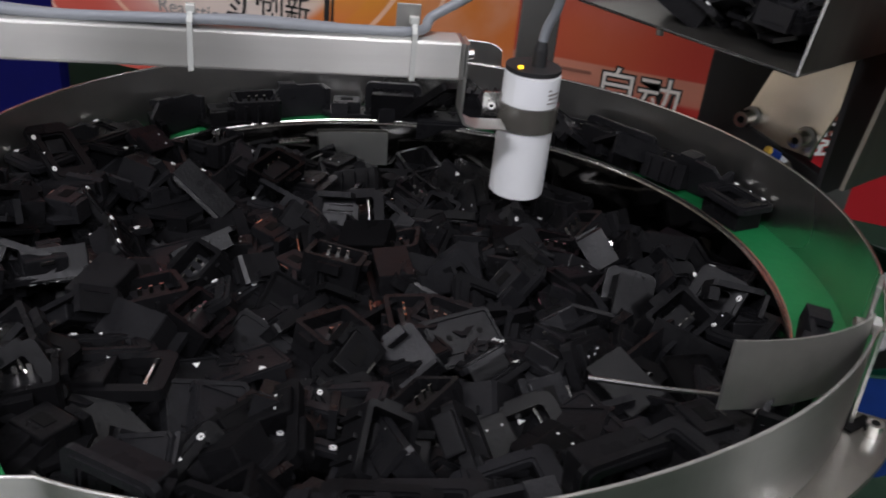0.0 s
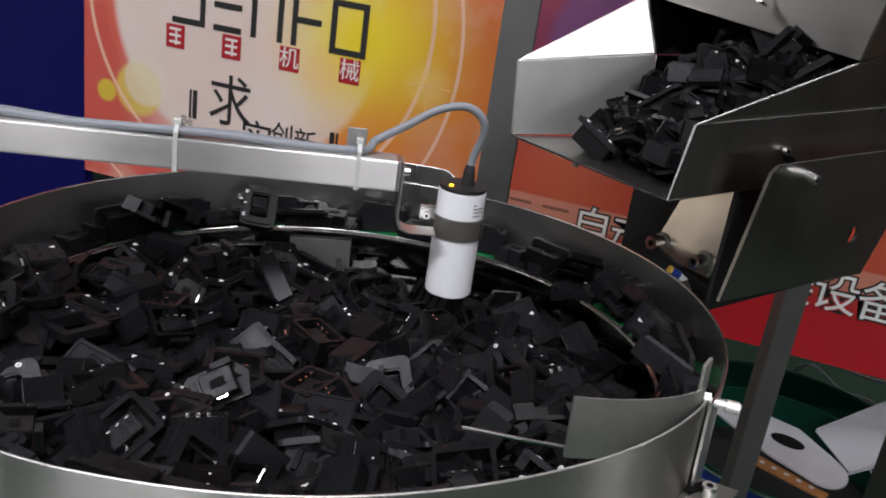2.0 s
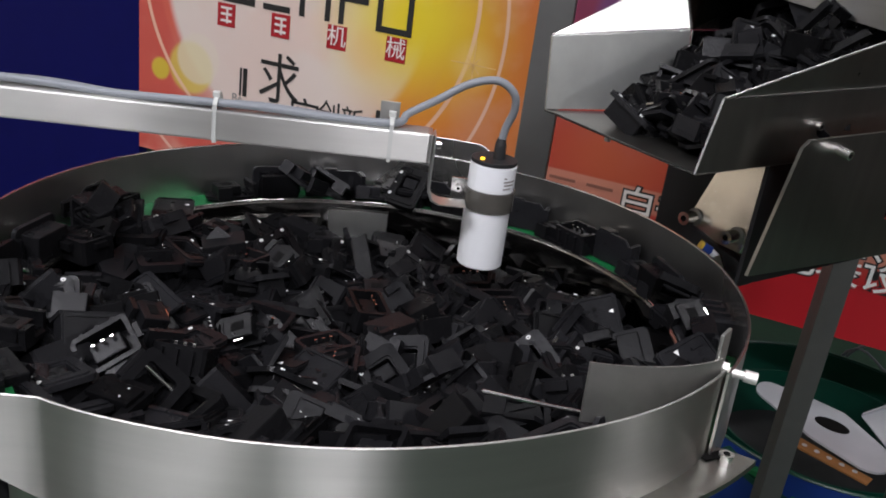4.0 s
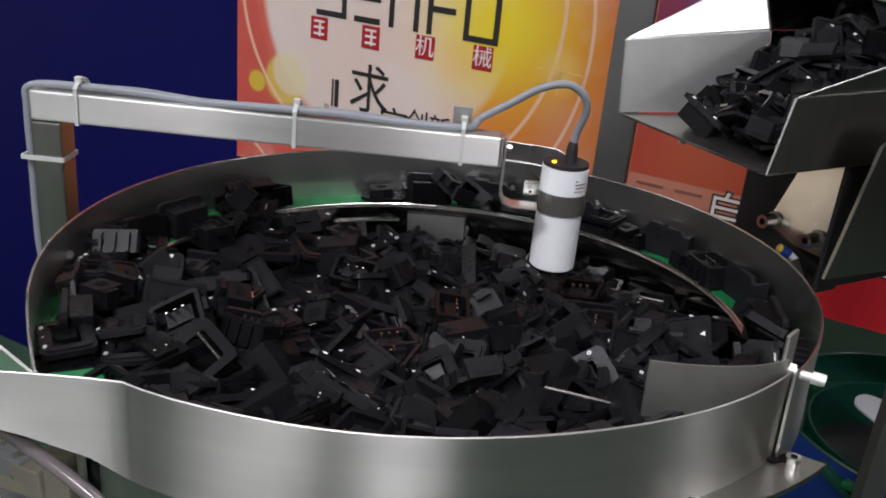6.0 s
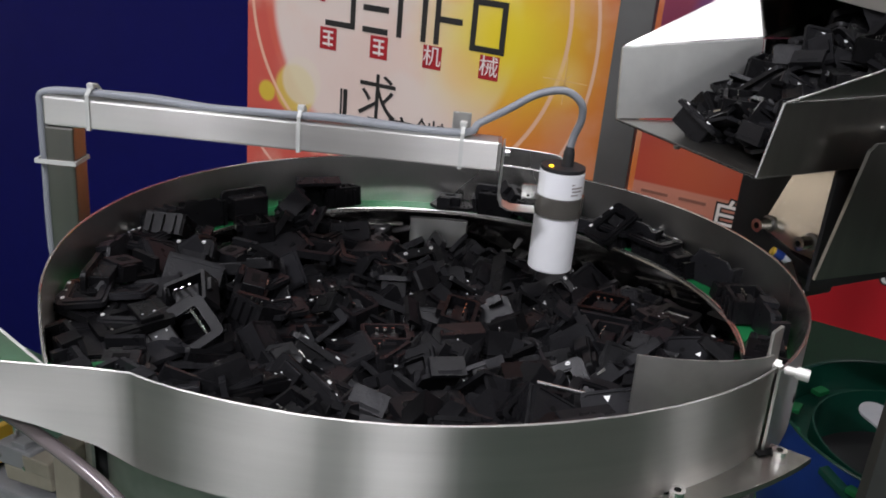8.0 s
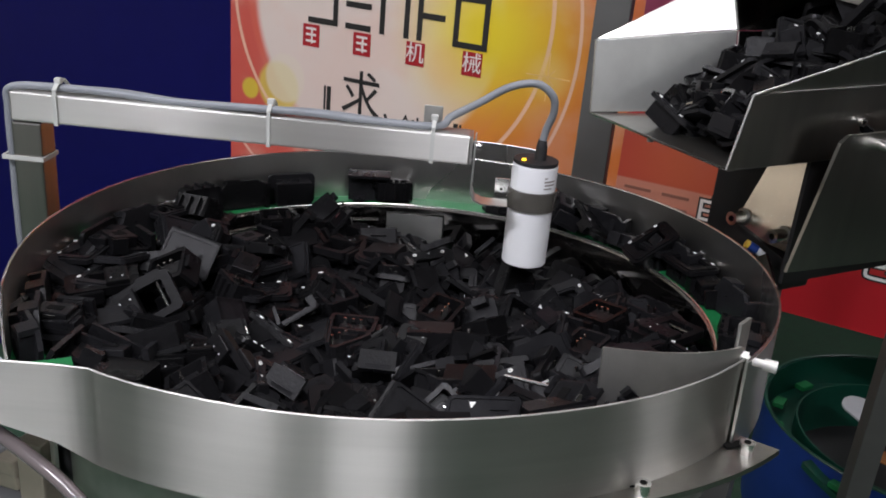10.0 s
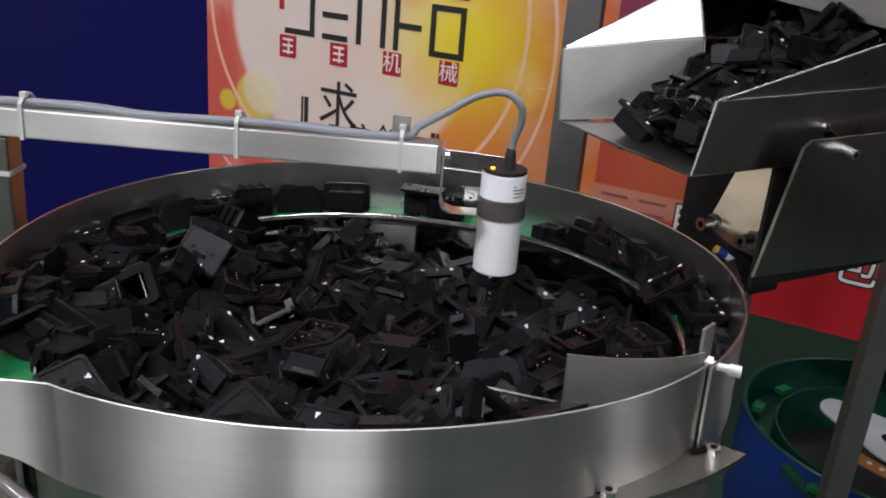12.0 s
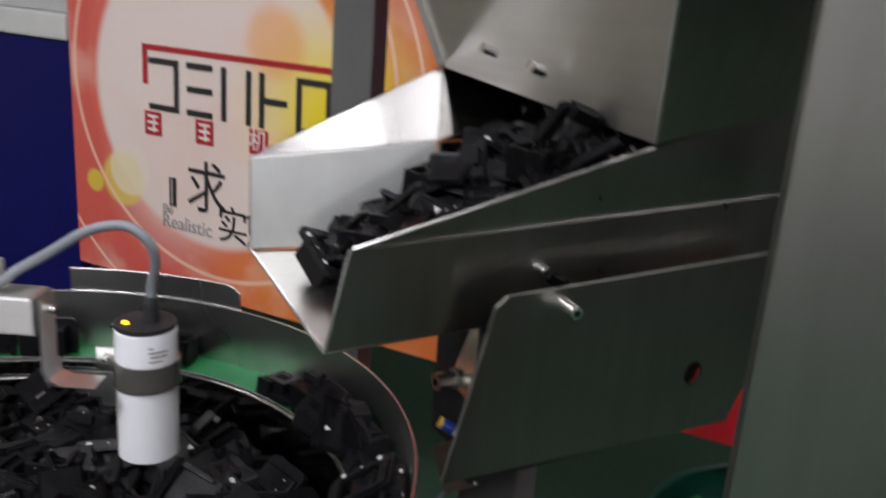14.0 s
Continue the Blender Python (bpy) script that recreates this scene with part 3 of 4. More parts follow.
def sensor_arm():
    t = thing("sensor_stand", "square stainless tube arm on an upright post with cable ties", "bracket")
    way = (ARM_B - ARM_A).normalized()
    yaw = math.degrees(math.atan2(way.y, way.x))
    mid = (ARM_A + ARM_B) / 2
    length = (ARM_B - ARM_A).length
    arm = part("arm", box((length + ARM_W, ARM_W, ARM_W), pose(mid.x, mid.y, ARM_TOP - ARM_W / 2, 0, 0, yaw), 0.0018), STEEL, t, "brushed square tube")
    part("end_cap", box((0.002, ARM_W * 0.96, ARM_W * 0.96), pose(ARM_B.x + way.x * 0.0132, ARM_B.y + way.y * 0.0132, ARM_TOP - ARM_W / 2, 0, 0, yaw)), STEEL_DULL, arm)
    part("post", box((ARM_W, ARM_W, ARM_TOP - ARM_W - 0.001 - FLOOR), pose(ARM_A.x, ARM_A.y, (ARM_TOP - ARM_W - 0.001 + FLOOR) / 2, 0, 0, yaw), 0.0018), STEEL_SHEET, t, "brushed square post")
    part("foot_plate", box((0.1, 0.1, 0.008), pose(ARM_A.x, ARM_A.y, FLOOR + 0.004, 0, 0, yaw)), STEEL_DULL, t)
    for k in (0.074, 0.569, 0.946):
        p = ARM_A.lerp(ARM_B, k)
        ty = pose(p.x, p.y, ARM_TOP - ARM_W / 2, 0, 0, yaw)
        tie = part("cable_tie", sweep([[ty @ Vector((x, y * s, z * s2)) for x, s, s2 in ((-0.0017, 1, 1), (0.0017, 1, 1), (0.0017, 1.06, 1.05), (-0.0017, 1.06, 1.05))] for y, z in ((-0.0132, -0.0132), (-0.0132, 0.0165), (-0.004, 0.0225), (0.006, 0.0225), (0.0132, 0.0165), (0.0132, -0.0132))], True), NYLON, t, "white nylon cable tie")
        part("tie_head", box((0.006, 0.006, 0.005), ty @ pose(0, -0.004, 0.0235), 0.001), NYLON, tie)
    ty = pose(ARM_A.x, ARM_A.y, 1.004, 0, 0, yaw)
    part("cable_tie", sweep([[ty @ Vector((x * s, y * s, z)) for s, z in ((1, -0.002), (1, 0.002), (1.08, 0.002), (1.08, -0.002))] for x, y in ((-0.021, -0.0135), (0.0132, -0.0135), (0.0132, 0.0132), (-0.021, 0.0132))], True), NYLON, t, "white nylon cable tie")
    # bent strip from the arm's end to the sensor's clamp
    e = ARM_B + way * 0.0155
    across = Vector((-way.y, way.x, 0))
    prof = [(0.0, ARM_TOP - 0.002), (0.0, 1.012), (0.003, 1.005), (0.010, 1.002), (0.032, 1.002)]
    part("bent_strip", sweep([[e + way * (x + n) + across * s + Vector((0, 0, z + m)) for s, n, m in ((-0.010, 0, 0), (0.010, 0, 0), (0.010, 0.0016, 0.0008), (-0.010, 0.0016, 0.0008))] for x, z in prof]), SATIN, t, "bent stainless strip")
    p = e + way * 0.0016 + Vector((0, 0, ARM_TOP - 0.011))
    bolt("strip_screw", t, p, way, 0.0033, 0.005)
    part("lug_plate", box((0.014, 0.0016, 0.018), pose(SENSOR.x - 0.024, SENSOR.y - 0.012, 1.009, 0, 0, yaw), 0.0004), STEEL_EDGE, t, "bright clamp ear")
    bolt("clamp_screw", t, (SENSOR.x - 0.024, SENSOR.y - 0.013, 1.009), (0.2, -1, 0), 0.0028, 0.003)
    clip = ARM_A.lerp(ARM_B, 0.94) + across * 0.010
    part("clip_plate", box((0.016, 0.0015, 0.02), pose(clip.x, clip.y, ARM_TOP + 0.008, 0, 0, yaw), 0.0004), STEEL_DULL, t)


sensor_arm()


def sensor():
    t = thing("sensor", "white cylindrical proximity sensor with a black cap and band", "sensor", pose(SENSOR.x, SENSOR.y, 0.0065))
    body = bmesh.new()
    add_rod(body, 0.0203, (0, 0, 0.9345), (0, 0, 1.029), 48)
    edges = [e for e in body.edges if len(e.link_faces) == 2 and e.calc_face_angle(0) > 1]
    bmesh.ops.bevel(body, geom=edges, offset=0.0012, segments=2, affect="EDGES")
    b = part("body", smooth(body), WHITE_PLASTIC, t, "smooth white plastic barrel")
    part("cap", rod(0.0200, (0, 0, 1.029), (0, 0, 1.0322), 48), BLACK_RUBBER, t, "black end cap")
    part("clamp_band", smooth(sweep([[polar(a, 0.0204, 0.988), polar(a, 0.0222, 0.988), polar(a, 0.0222, 1.006), polar(a, 0.0204, 1.006)] for a in range(0, 360, 8)], True)), BAND, t, "smoky translucent clamp band")
    lab = part("label", smooth(sweep([[polar(a, 0.02035, 1.008), polar(a, 0.02052, 1.008), polar(a, 0.02052, 1.027), polar(a, 0.02035, 1.027)] for a in range(-112, 31, 5)])), LABEL_WHITE, b, "white printed label")
    for z, a0, a1, hh in ((1.0200, -40, -28, 0.0014), (1.0168, -40, 0, 0.0016), (1.0138, -38, -4, 0.0016), (1.0105, -40, -14, 0.0013)):
        part("printed_line", sweep([[polar(a, 0.0205, z - hh / 2), polar(a, 0.02065, z - hh / 2), polar(a, 0.02065, z + hh / 2), polar(a, 0.0205, z + hh / 2)] for a in range(a0, a1, 4)]), GREY_INK, lab)
    gland = part("cable_gland", smooth(add_rod(add_rod(bmesh.new(), 0.0055, (0.003, 0.002, 1.032), (0.003, 0.002, 1.044), 18, 0.0050), 0.0050, (0.003, 0.002, 1.044), (0.003, 0.002, 1.050), 18, 0.0036)), BLACK_RUBBER, t, "black cable gland")
    part("indicator", rod(0.0018, (-0.007, -0.011, 1.0322), (-0.007, -0.011, 1.0334), 10), LED_GLOW, t, "lit amber indicator")


sensor()


def sensor_cable():
    t = thing("cable", "grey round sensor cable tied along the arm", "cable")
    way = (ARM_B - ARM_A).normalized()
    on_arm = [(*(ARM_A.lerp(ARM_B, k) + Vector((-way.y, way.x, 0)) * (-0.004 + 0.002 * math.sin(9 * k)))[:2], ARM_TOP + 0.0035 + 0.0012 * math.sin(13 * k)) for k in (0.95, 0.8, 0.65, 0.5, 0.35, 0.2, 0.08)]
    sx, sy = SENSOR.x + 0.003, SENSOR.y + 0.002
    head = [(sx, sy, 1.052), (sx + 0.002, sy, 1.066), (sx + 0.008, sy - 0.003, 1.083), (sx + 0.007, sy - 0.008, 1.098), (sx - 0.006, sy - 0.015, 1.107), (sx - 0.026, sy - 0.026, 1.102), (sx - 0.048, sy - 0.037, 1.086), (sx - 0.068, sy - 0.047, 1.072)]
    down = [(ARM_A.x - 0.013, ARM_A.y - 0.008, ARM_TOP + 0.001), (ARM_A.x - 0.0175, ARM_A.y - 0.010, 1.045), (ARM_A.x - 0.016, ARM_A.y - 0.011, 0.99), (ARM_A.x - 0.0175, ARM_A.y - 0.010, 0.93), (ARM_A.x - 0.016, ARM_A.y - 0.008, 0.75), (ARM_A.x - 0.017, ARM_A.y - 0.008, FLOOR + 0.01)]
    part("cable_run", tube_path(head + on_arm + down, 0.0034, 12), CABLE_GREY, t)
    part("second_strand", tube_path([(x + 0.002, y + 0.006, z - 0.0003 + 0.001 * math.sin(40 * x)) for x, y, z in on_arm[1:]], 0.0026, 10), CABLE_GREY, t)


sensor_cable()

# ------------------------------------------------------------ supply hopper with its trough
U, V = Vector((0.5304, 0.8477, 0)), Vector((0.8477, -0.5304, 0))
MOUTH = Vector((0.050, 0.702, 0))  # left end of the trough's mouth
WIDE = 0.193


def tr(s, v, z):
    """A place by the run of the trough: s back from its mouth, v across to its right side, z up."""
    return MOUTH + U * s + V * v + Vector((0, 0, z))


def sheet(corners, thick, material, name, parent, label="", bevel=0.0006):
    """A flat sheet on a row of corners, thickened to one side."""
    pts = [Vector(c) for c in corners]
    n = (pts[1] - pts[0]).cross(pts[2] - pts[0]).normalized() * thick
    bm = bmesh.new()
    a = [bm.verts.new(p) for p in pts]
    b = [bm.verts.new(p + n) for p in pts]
    k = len(pts)
    bm.faces.new(a[::-1])
    bm.faces.new(b)
    for i in range(k):
        bm.faces.new((a[i], a[(i + 1) % k], b[(i + 1) % k], b[i]))
    if bevel:
        bmesh.ops.bevel(bm, geom=bm.edges[:], offset=bevel, segments=1, affect="EDGES")
    return part(name, solid(bm), material, parent, label)


def hopper():
    t = thing("hopper", "stainless sheet steel supply hopper with an open trough of parts", "hopper")
    floor_z = lambda s: 1.068 + 0.03 * s
    sheet([tr(0.014, -0.010, 1.068), tr(-0.013, WIDE, 1.074), tr(0.40, WIDE, floor_z(0.4)), tr(0.40, 0.042, floor_z(0.4)), tr(0.144, 0.042, 1.0745)], -0.0016, STEEL_SHEET, "trough_floor", t, "worn steel trough floor")
    # same sheet steel: lit left faces toned pale, right outer faces toned dark
    left = sheet([tr(0.014, -0.010, 1.069), tr(0.144, 0.042, 1.078), tr(0.144, 0.030, 1.153), tr(0.017, -0.021, 1.135)], 0.0016, SATIN, "left_side", t, "inner side of the trough, toned pale where light falls")
    sheet([tr(0.017, -0.021, 1.135), tr(0.144, 0.030, 1.153), tr(0.171, -0.016, 1.2025)], 0.0016, STEEL_GLARE, "flare", left, "flared upper side, toned near white for lamp glare")
    # throat sides take the darker steel as the bin's inner shade
    sheet([tr(0.145, 0.042, 1.076), tr(0.42, 0.036, 1.080), tr(0.42, 0.024, 1.153), tr(0.145, 0.030, 1.153)], 0.0016, STEEL_SHADED, "throat_side", left, "steel side inside the bin, toned dark for shade")
    sheet([tr(0.145, 0.030, 1.1532), tr(0.42, 0.024, 1.153), tr(0.42, -0.012, 1.222), tr(0.172, -0.016, 1.2035)], 0.0016, STEEL_SHADED, "throat_side", left)
    part("weld_end", tube_path([tr(0.144 + 0.003 * i + 0.0006 * (i % 2), 0.031 - 0.0051 * i, 1.1535 + 0.0054 * i) for i in range(10)], 0.0010, 6, 2), STEEL_EDGE, left, "bright weld bead")
    right = sheet([tr(-0.014, WIDE, 1.074), tr(0.06, WIDE, 1.074), tr(0.40, WIDE, 1.082), tr(0.40, WIDE, 1.142), tr(-0.001, WIDE, 1.131)], -0.0016, STEEL_SHEET, "right_side", t, "outer side of the trough, toned dark for dim reflections")
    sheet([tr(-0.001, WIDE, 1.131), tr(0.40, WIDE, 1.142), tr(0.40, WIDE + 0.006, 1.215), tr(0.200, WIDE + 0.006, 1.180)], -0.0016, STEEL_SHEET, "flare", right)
    part("crease", tube_path([tr(0.004, WIDE + 0.0006, 1.1312), tr(0.18, WIDE + 0.001, 1.1362), tr(0.366, WIDE + 0.001, 1.1412)], 0.0009, 6), STEEL_EDGE, right, "bright folded crease")
    part("rim_edge", tube_path([tr(0, WIDE, 1.131), tr(0.10, WIDE + 0.003, 1.1555), tr(0.200, WIDE + 0.006, 1.180)], 0.0011, 6), STEEL_EDGE, right)
    part("mouth_edge", tube_path([tr(-0.014, WIDE, 1.074), tr(-0.001, WIDE, 1.131)], 0.0011, 6), STEEL_EDGE, right)
    part("floor_edge", tube_path([tr(0.014, -0.010, 1.068), tr(-0.014, WIDE, 1.074)], 0.0012, 6), STEEL_EDGE, t)
    part("left_edge", tube_path([tr(0.014, -0.010, 1.069), tr(0.017, -0.021, 1.135)], 0.0010, 6), STEEL_EDGE, left)
    part("flare_edge", tube_path([tr(0.017, -0.021, 1.135), tr(0.094, -0.0185, 1.169), tr(0.171, -0.016, 1.2025)], 0.0009, 6), STEEL_EDGE, left)
    part("weld_seam", tube_path([tr(0.019 + 0.0083 * i, -0.020 + 0.0033 * i, 1.1355 + 0.00118 * i + 0.0005 * (i % 2)) for i in range(16)], 0.0009, 6, 2), STEEL_DULL, left)
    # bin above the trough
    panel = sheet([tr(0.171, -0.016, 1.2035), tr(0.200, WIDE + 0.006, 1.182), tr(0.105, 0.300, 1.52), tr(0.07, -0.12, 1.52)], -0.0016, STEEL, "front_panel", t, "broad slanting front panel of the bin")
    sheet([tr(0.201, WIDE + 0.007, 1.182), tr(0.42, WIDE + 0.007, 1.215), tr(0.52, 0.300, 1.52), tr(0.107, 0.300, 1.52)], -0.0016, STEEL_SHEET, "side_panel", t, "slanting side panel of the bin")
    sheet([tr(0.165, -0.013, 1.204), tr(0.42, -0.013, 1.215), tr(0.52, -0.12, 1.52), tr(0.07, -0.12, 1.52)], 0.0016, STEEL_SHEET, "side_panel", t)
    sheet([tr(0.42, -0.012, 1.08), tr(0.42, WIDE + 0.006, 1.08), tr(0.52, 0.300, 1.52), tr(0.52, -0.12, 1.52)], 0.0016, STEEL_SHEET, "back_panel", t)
    # unseen cover, added to keep lamp light out of the bin
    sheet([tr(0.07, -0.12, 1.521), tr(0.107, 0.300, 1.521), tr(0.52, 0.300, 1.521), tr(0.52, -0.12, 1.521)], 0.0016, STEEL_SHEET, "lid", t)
    for k, zz in ((0.055, 1.222), (0.115, 1.216)):
        p = tr(0.165, k, zz)
        bolt("panel_screw", panel, p + U * 0.008, -U + Vector((0, 0, 0.3)), 0.0038, 0.012, False)
    # support plate with its holes
    v = WIDE + 0.0207
    edge = [(0.080, 1.096), (0.088, 1.102), (0.314, 1.1065), (0.323, 1.099), (0.312, 1.022), (0.290, 0.981), (0.053, 0.990)]
    def side(s, z, w=v):
        return tr(s, w, z)
    plate = part("support_plate", plate_with_hole(edge, (0.2485, 1.026), 0.0085, 0.003, side), STEEL_SHEET, t, "flat dark steel support plate with a round hole")
    q = side(0.2505, 1.096)
    part("small_hole", rod(0.0028, q - V * 0.0025, q + V * 0.0006, 12), BLACK_DEEP, plate)
    part("hole_backing", rod(0.013, side(0.2485, 1.026) - V * 0.012, side(0.2485, 1.026) - V * 0.0045, 20), BLACK_RUBBER, plate, "black rubber bush behind the hole")
    bolt("plate_screw", plate, side(0.128, 1.093) + V * 0.002, V + Vector((0, 0, -0.15)), 0.0042, 0.014)
    bolt("side_screw", right, tr(0.128, WIDE + 0.0012, 1.106), V, 0.0036, 0.004)
    # polished spring plate and the dark drive block behind it
    b1 = Vector((0.203, 0.774, 0))
    c = b1 + V * 0.022
    spring = part("spring_plate", prism([(-0.032, -0.014), (0.036, -0.014), (0.060, 0.100), (-0.004, 0.100)], 0.004, Matrix.Translation((c.x, c.y, 0.985)) @ Matrix((V, U * 0.17 + Vector((0, 0, 0.985)), U * -0.985 + Vector((0, 0, 0.17)))).transposed().to_4x4()), WARM_MIRROR_STEEL, t, "polished steel spring plate")
    for d in (0.0, 0.050):
        p = b1 + V * d + Vector((0, 0, 0.986)) - U * 0.004
        part("washer", rod(0.0085, p, p - U * 0.0015, 20), STEEL_DULL, spring)
        bolt("cap_screw", spring, p - U * 0.0015, -U, 0.0066, 0.016)
    part("drive_block", box((0.085, 0.07, 0.15), Matrix.Translation(b1 + U * 0.050 - V * 0.020 + Vector((0, 0, 0.985))) @ pose(0, 0, 0, 0, 0, math.degrees(math.atan2(V.y, V.x))), 0.003), BLACK_RUBBER, t, "black drive block")
    part("drive_foot", box((0.05, 0.05, 0.91 - FLOOR), Matrix.Translation(b1 + U * 0.06 - V * 0.02 + Vector((0, 0, (0.91 + FLOOR) / 2))), 0.002), DARK_STEEL, t, "dark steel foot of the drive")
    part("clamp_bar", box((0.090, 0.012, 0.014), Matrix.Translation(b1 + V * 0.030 - U * 0.004 + Vector((0, 0, 0.965))) @ pose(0, 0, 0, 0, 12, math.degrees(math.atan2(V.y, V.x))), 0.001), BLACK_RUBBER, t)
    part("bright_strap", box((0.046, 0.003, 0.034), Matrix.Translation(b1 + V * 0.048 - U * 0.03 + Vector((0, 0, 0.945))) @ pose(0, 0, 0, 0, -38, math.degrees(math.atan2(V.y, V.x)))), STEEL_EDGE, t)
    part("inner_plate", box((0.19, 0.004, 0.12), Matrix.Translation(tr(0.19, WIDE - 0.012, 1.020)) @ pose(0, 0, 0, 0, 0, math.degrees(math.atan2(U.y, U.x)))), BLACK_RUBBER, t)
    part("under_screw", rod(0.003, tr(0.035, 0.055, 1.066), tr(0.035, 0.055, 1.056), 10), STEEL_DULL, t)


def plate_with_hole(edge, hole, r, thick, place):
    """A flat plate with a round hole through it."""
    bm = bmesh.new()
    n = 24
    cx, cz = hole
    def outer(ang):
        d = Vector((math.cos(ang), math.sin(ang)))
        best = None
        for (ax, az), (bx, bz) in zip(edge, edge[1:] + edge[:1]):
            ex, ez = bx - ax, bz - az
            den = d.x * ez - d.y * ex
            if abs(den) < 1e-9:
                continue
            t = ((ax - cx) * ez - (az - cz) * ex) / den
            k = ((ax - cx) * d.y - (az - cz) * d.x) / den
            if t > 0 and -1e-6 <= k <= 1 + 1e-6 and (best is None or t < best):
                best = t
        return cx + d.x * best, cz + d.y * best
    angs = sorted([2 * math.pi * i / n for i in range(n)] + [math.atan2(z - cz, x - cx) % (2 * math.pi) for x, z in edge])
    rows = []
    for a in angs:
        o = outer(a)
        i = (cx + r * math.cos(a), cz + r * math.sin(a))
        rows.append([bm.verts.new(place(*o)), bm.verts.new(place(*o) + V * thick), bm.verts.new(place(*i) + V * thick), bm.verts.new(place(*i))])
    for a, b in zip(rows, rows[1:] + rows[:1]):
        for k in range(4):
            bm.faces.new((a[k], a[(k + 1) % 4], b[(k + 1) % 4], b[k]))
    return solid(bm)


hopper()


def hopper_frame():
    t = thing("hopper_stand", "steel posts that carry the supply hopper", "stand")
    part("leg", box((0.037, 0.037, 1.085 - FLOOR), pose(0.388, 1.375, (1.085 + FLOOR) / 2, 0, 0, 20), 0.0015), DARK_STEEL, t, "thin square steel leg")
    col = part("column", box((0.066, 0.05, 2.0 - FLOOR), pose(0.449, 0.632, (2 + FLOOR) / 2, 0, 0, 8), 0.002), STEEL_SHEET, t, "broad brushed steel column")
    part("corner_bead", box((0.002, 0.002, 1.98), pose(0.4848, 0.611, 1.0, 0, 0, 8)), STEEL_EDGE, col)
    part("side_column", box((0.10, 0.04, 2.0 - FLOOR), pose(0.548, 0.66, (2 + FLOOR) / 2, 0, 0, 14), 0.002), STEEL, t)
    part("rear_post", box((0.042, 0.042, 2.0 - FLOOR), pose(-0.026, 0.975, (2 + FLOOR) / 2, 0, 0, 12), 0.002), DARK_STEEL, t, "dark grey square post")
    part("cross_bar", box((0.5, 0.03, 0.03), pose(0.2, 0.985, 0.3), 0.002), DARK_STEEL, t)


hopper_frame()

# ------------------------------------------------------------ second bowl beside the hopper
def second_bowl():
    t = thing("feeder_bowl", "blue vibratory feeder bowl with a dark green inside", "parts feeder", pose(0.478, 1.70, 0.37))
    R = 0.288
    shell = part("outer_wall", band_wall(lambda a: R, 0, 360, lambda a: -0.23, lambda a: 0.0, 0.004, 72), BLUE_PAINT, t, "blue painted wall")
    part("rim", sweep([[polar(a, R + 0.002 + 0.004 * math.cos(q), 0.003 * math.sin(q)) for q in (k * math.pi / 3 for k in range(6))] for a in range(0, 360, 5)], True), GREEN_PAINT, shell, "dark green rim")
    part("inner_lining", band_wall(lambda a: R - 0.004, 0, 360, lambda a: -0.09, lambda a: -0.002, 0.003, 72), GREEN_PAINT, t, "dark green lining")
    part("track", sweep([[polar(a, R - 0.068, -0.055 - 0.04 * (a % 360) / 360), polar(a, R - 0.003, -0.055 - 0.04 * (a % 360) / 360), polar(a, R - 0.003, -0.06 - 0.04 * (a % 360) / 360), polar(a, R - 0.068, -0.06 - 0.04 * (a % 360) / 360)] for a in frange(20, 340, 72)]), GREEN_PAINT, t, "dark green track")
    part("inner_wall", band_wall(lambda a: R - 0.070, 0, 360, lambda a: -0.15, lambda a: -0.035, 0.004, 72), GREEN_PAINT, t)
    part("floor_dish", smooth(add_rod(bmesh.new(), R - 0.01, (0, 0, -0.18), (0, 0, -0.14), 48)), BLACK_RUBBER, t)
    part("drive_drum", smooth(add_rod(bmesh.new(), 0.17, (0, 0, FLOOR - 0.368), (0, 0, -0.181), 40)), BLUE_PAINT, t)
    for a in (150, 176, 200, 222, 246):
        p = polar(a, R - 0.030, -0.05)
        part("track_clip", box((0.035, 0.022, 0.010), pose(p.x, p.y, p.z, 0, 0, a + 90), 0.001), GREEN_COAT, t, "green coated clip on the track")
    rail = part("outer_rail", sweep([[polar(a, R + 0.003, z), polar(a, R + 0.026, z), polar(a, R + 0.026, z - 0.012), polar(a, R + 0.003, z - 0.012)] for a, z in ((-125 + 4 * q, -0.010 - 0.0062 * q) for q in range(27))]), GREEN_PAINT, t, "dark green rail winding down the outside")
    for a, z in ((-112, -0.022), (-96, -0.047), (-80, -0.070)):
        p = polar(a, R + 0.014, z)
        part("rail_clip", box((0.032, 0.020, 0.010), pose(p.x, p.y, p.z, 0, 0, a + 90), 0.001), GREEN_COAT, rail)
    t2 = thing("sorting_plate", "white plate with an oval hole lying across the blue bowl", "plate")
    on = lambda x, y, z: Vector((x, y, z))
    end = [(0.545 + 0.045 * math.cos(q), 1.535 + 0.060 * math.sin(q)) for q in frange(-1.9, 0.75, 8)]
    tip = [(0.362 + 0.028 * math.cos(q), 1.672 + 0.040 * math.sin(q)) for q in frange(1.5, 4.0, 7)]
    outline = [(0.444, 1.536)] + end + [(0.505, 1.672), (0.450, 1.692)] + tip
    part("white_plate", prism(outline, 0.004, pose(0, 0, 0.385)), PALE_SHEET, t2)
    part("hole", prism([(0.482 + 0.030 * math.cos(q) + 0.012 * math.sin(q), 1.605 + 0.020 * math.sin(q) - 0.014 * math.cos(q)) for q in frange(0, 6.0, 20)], 0.0012, pose(0, 0, 0.3884)), BLACK_DEEP, t2, "dark oval hole")
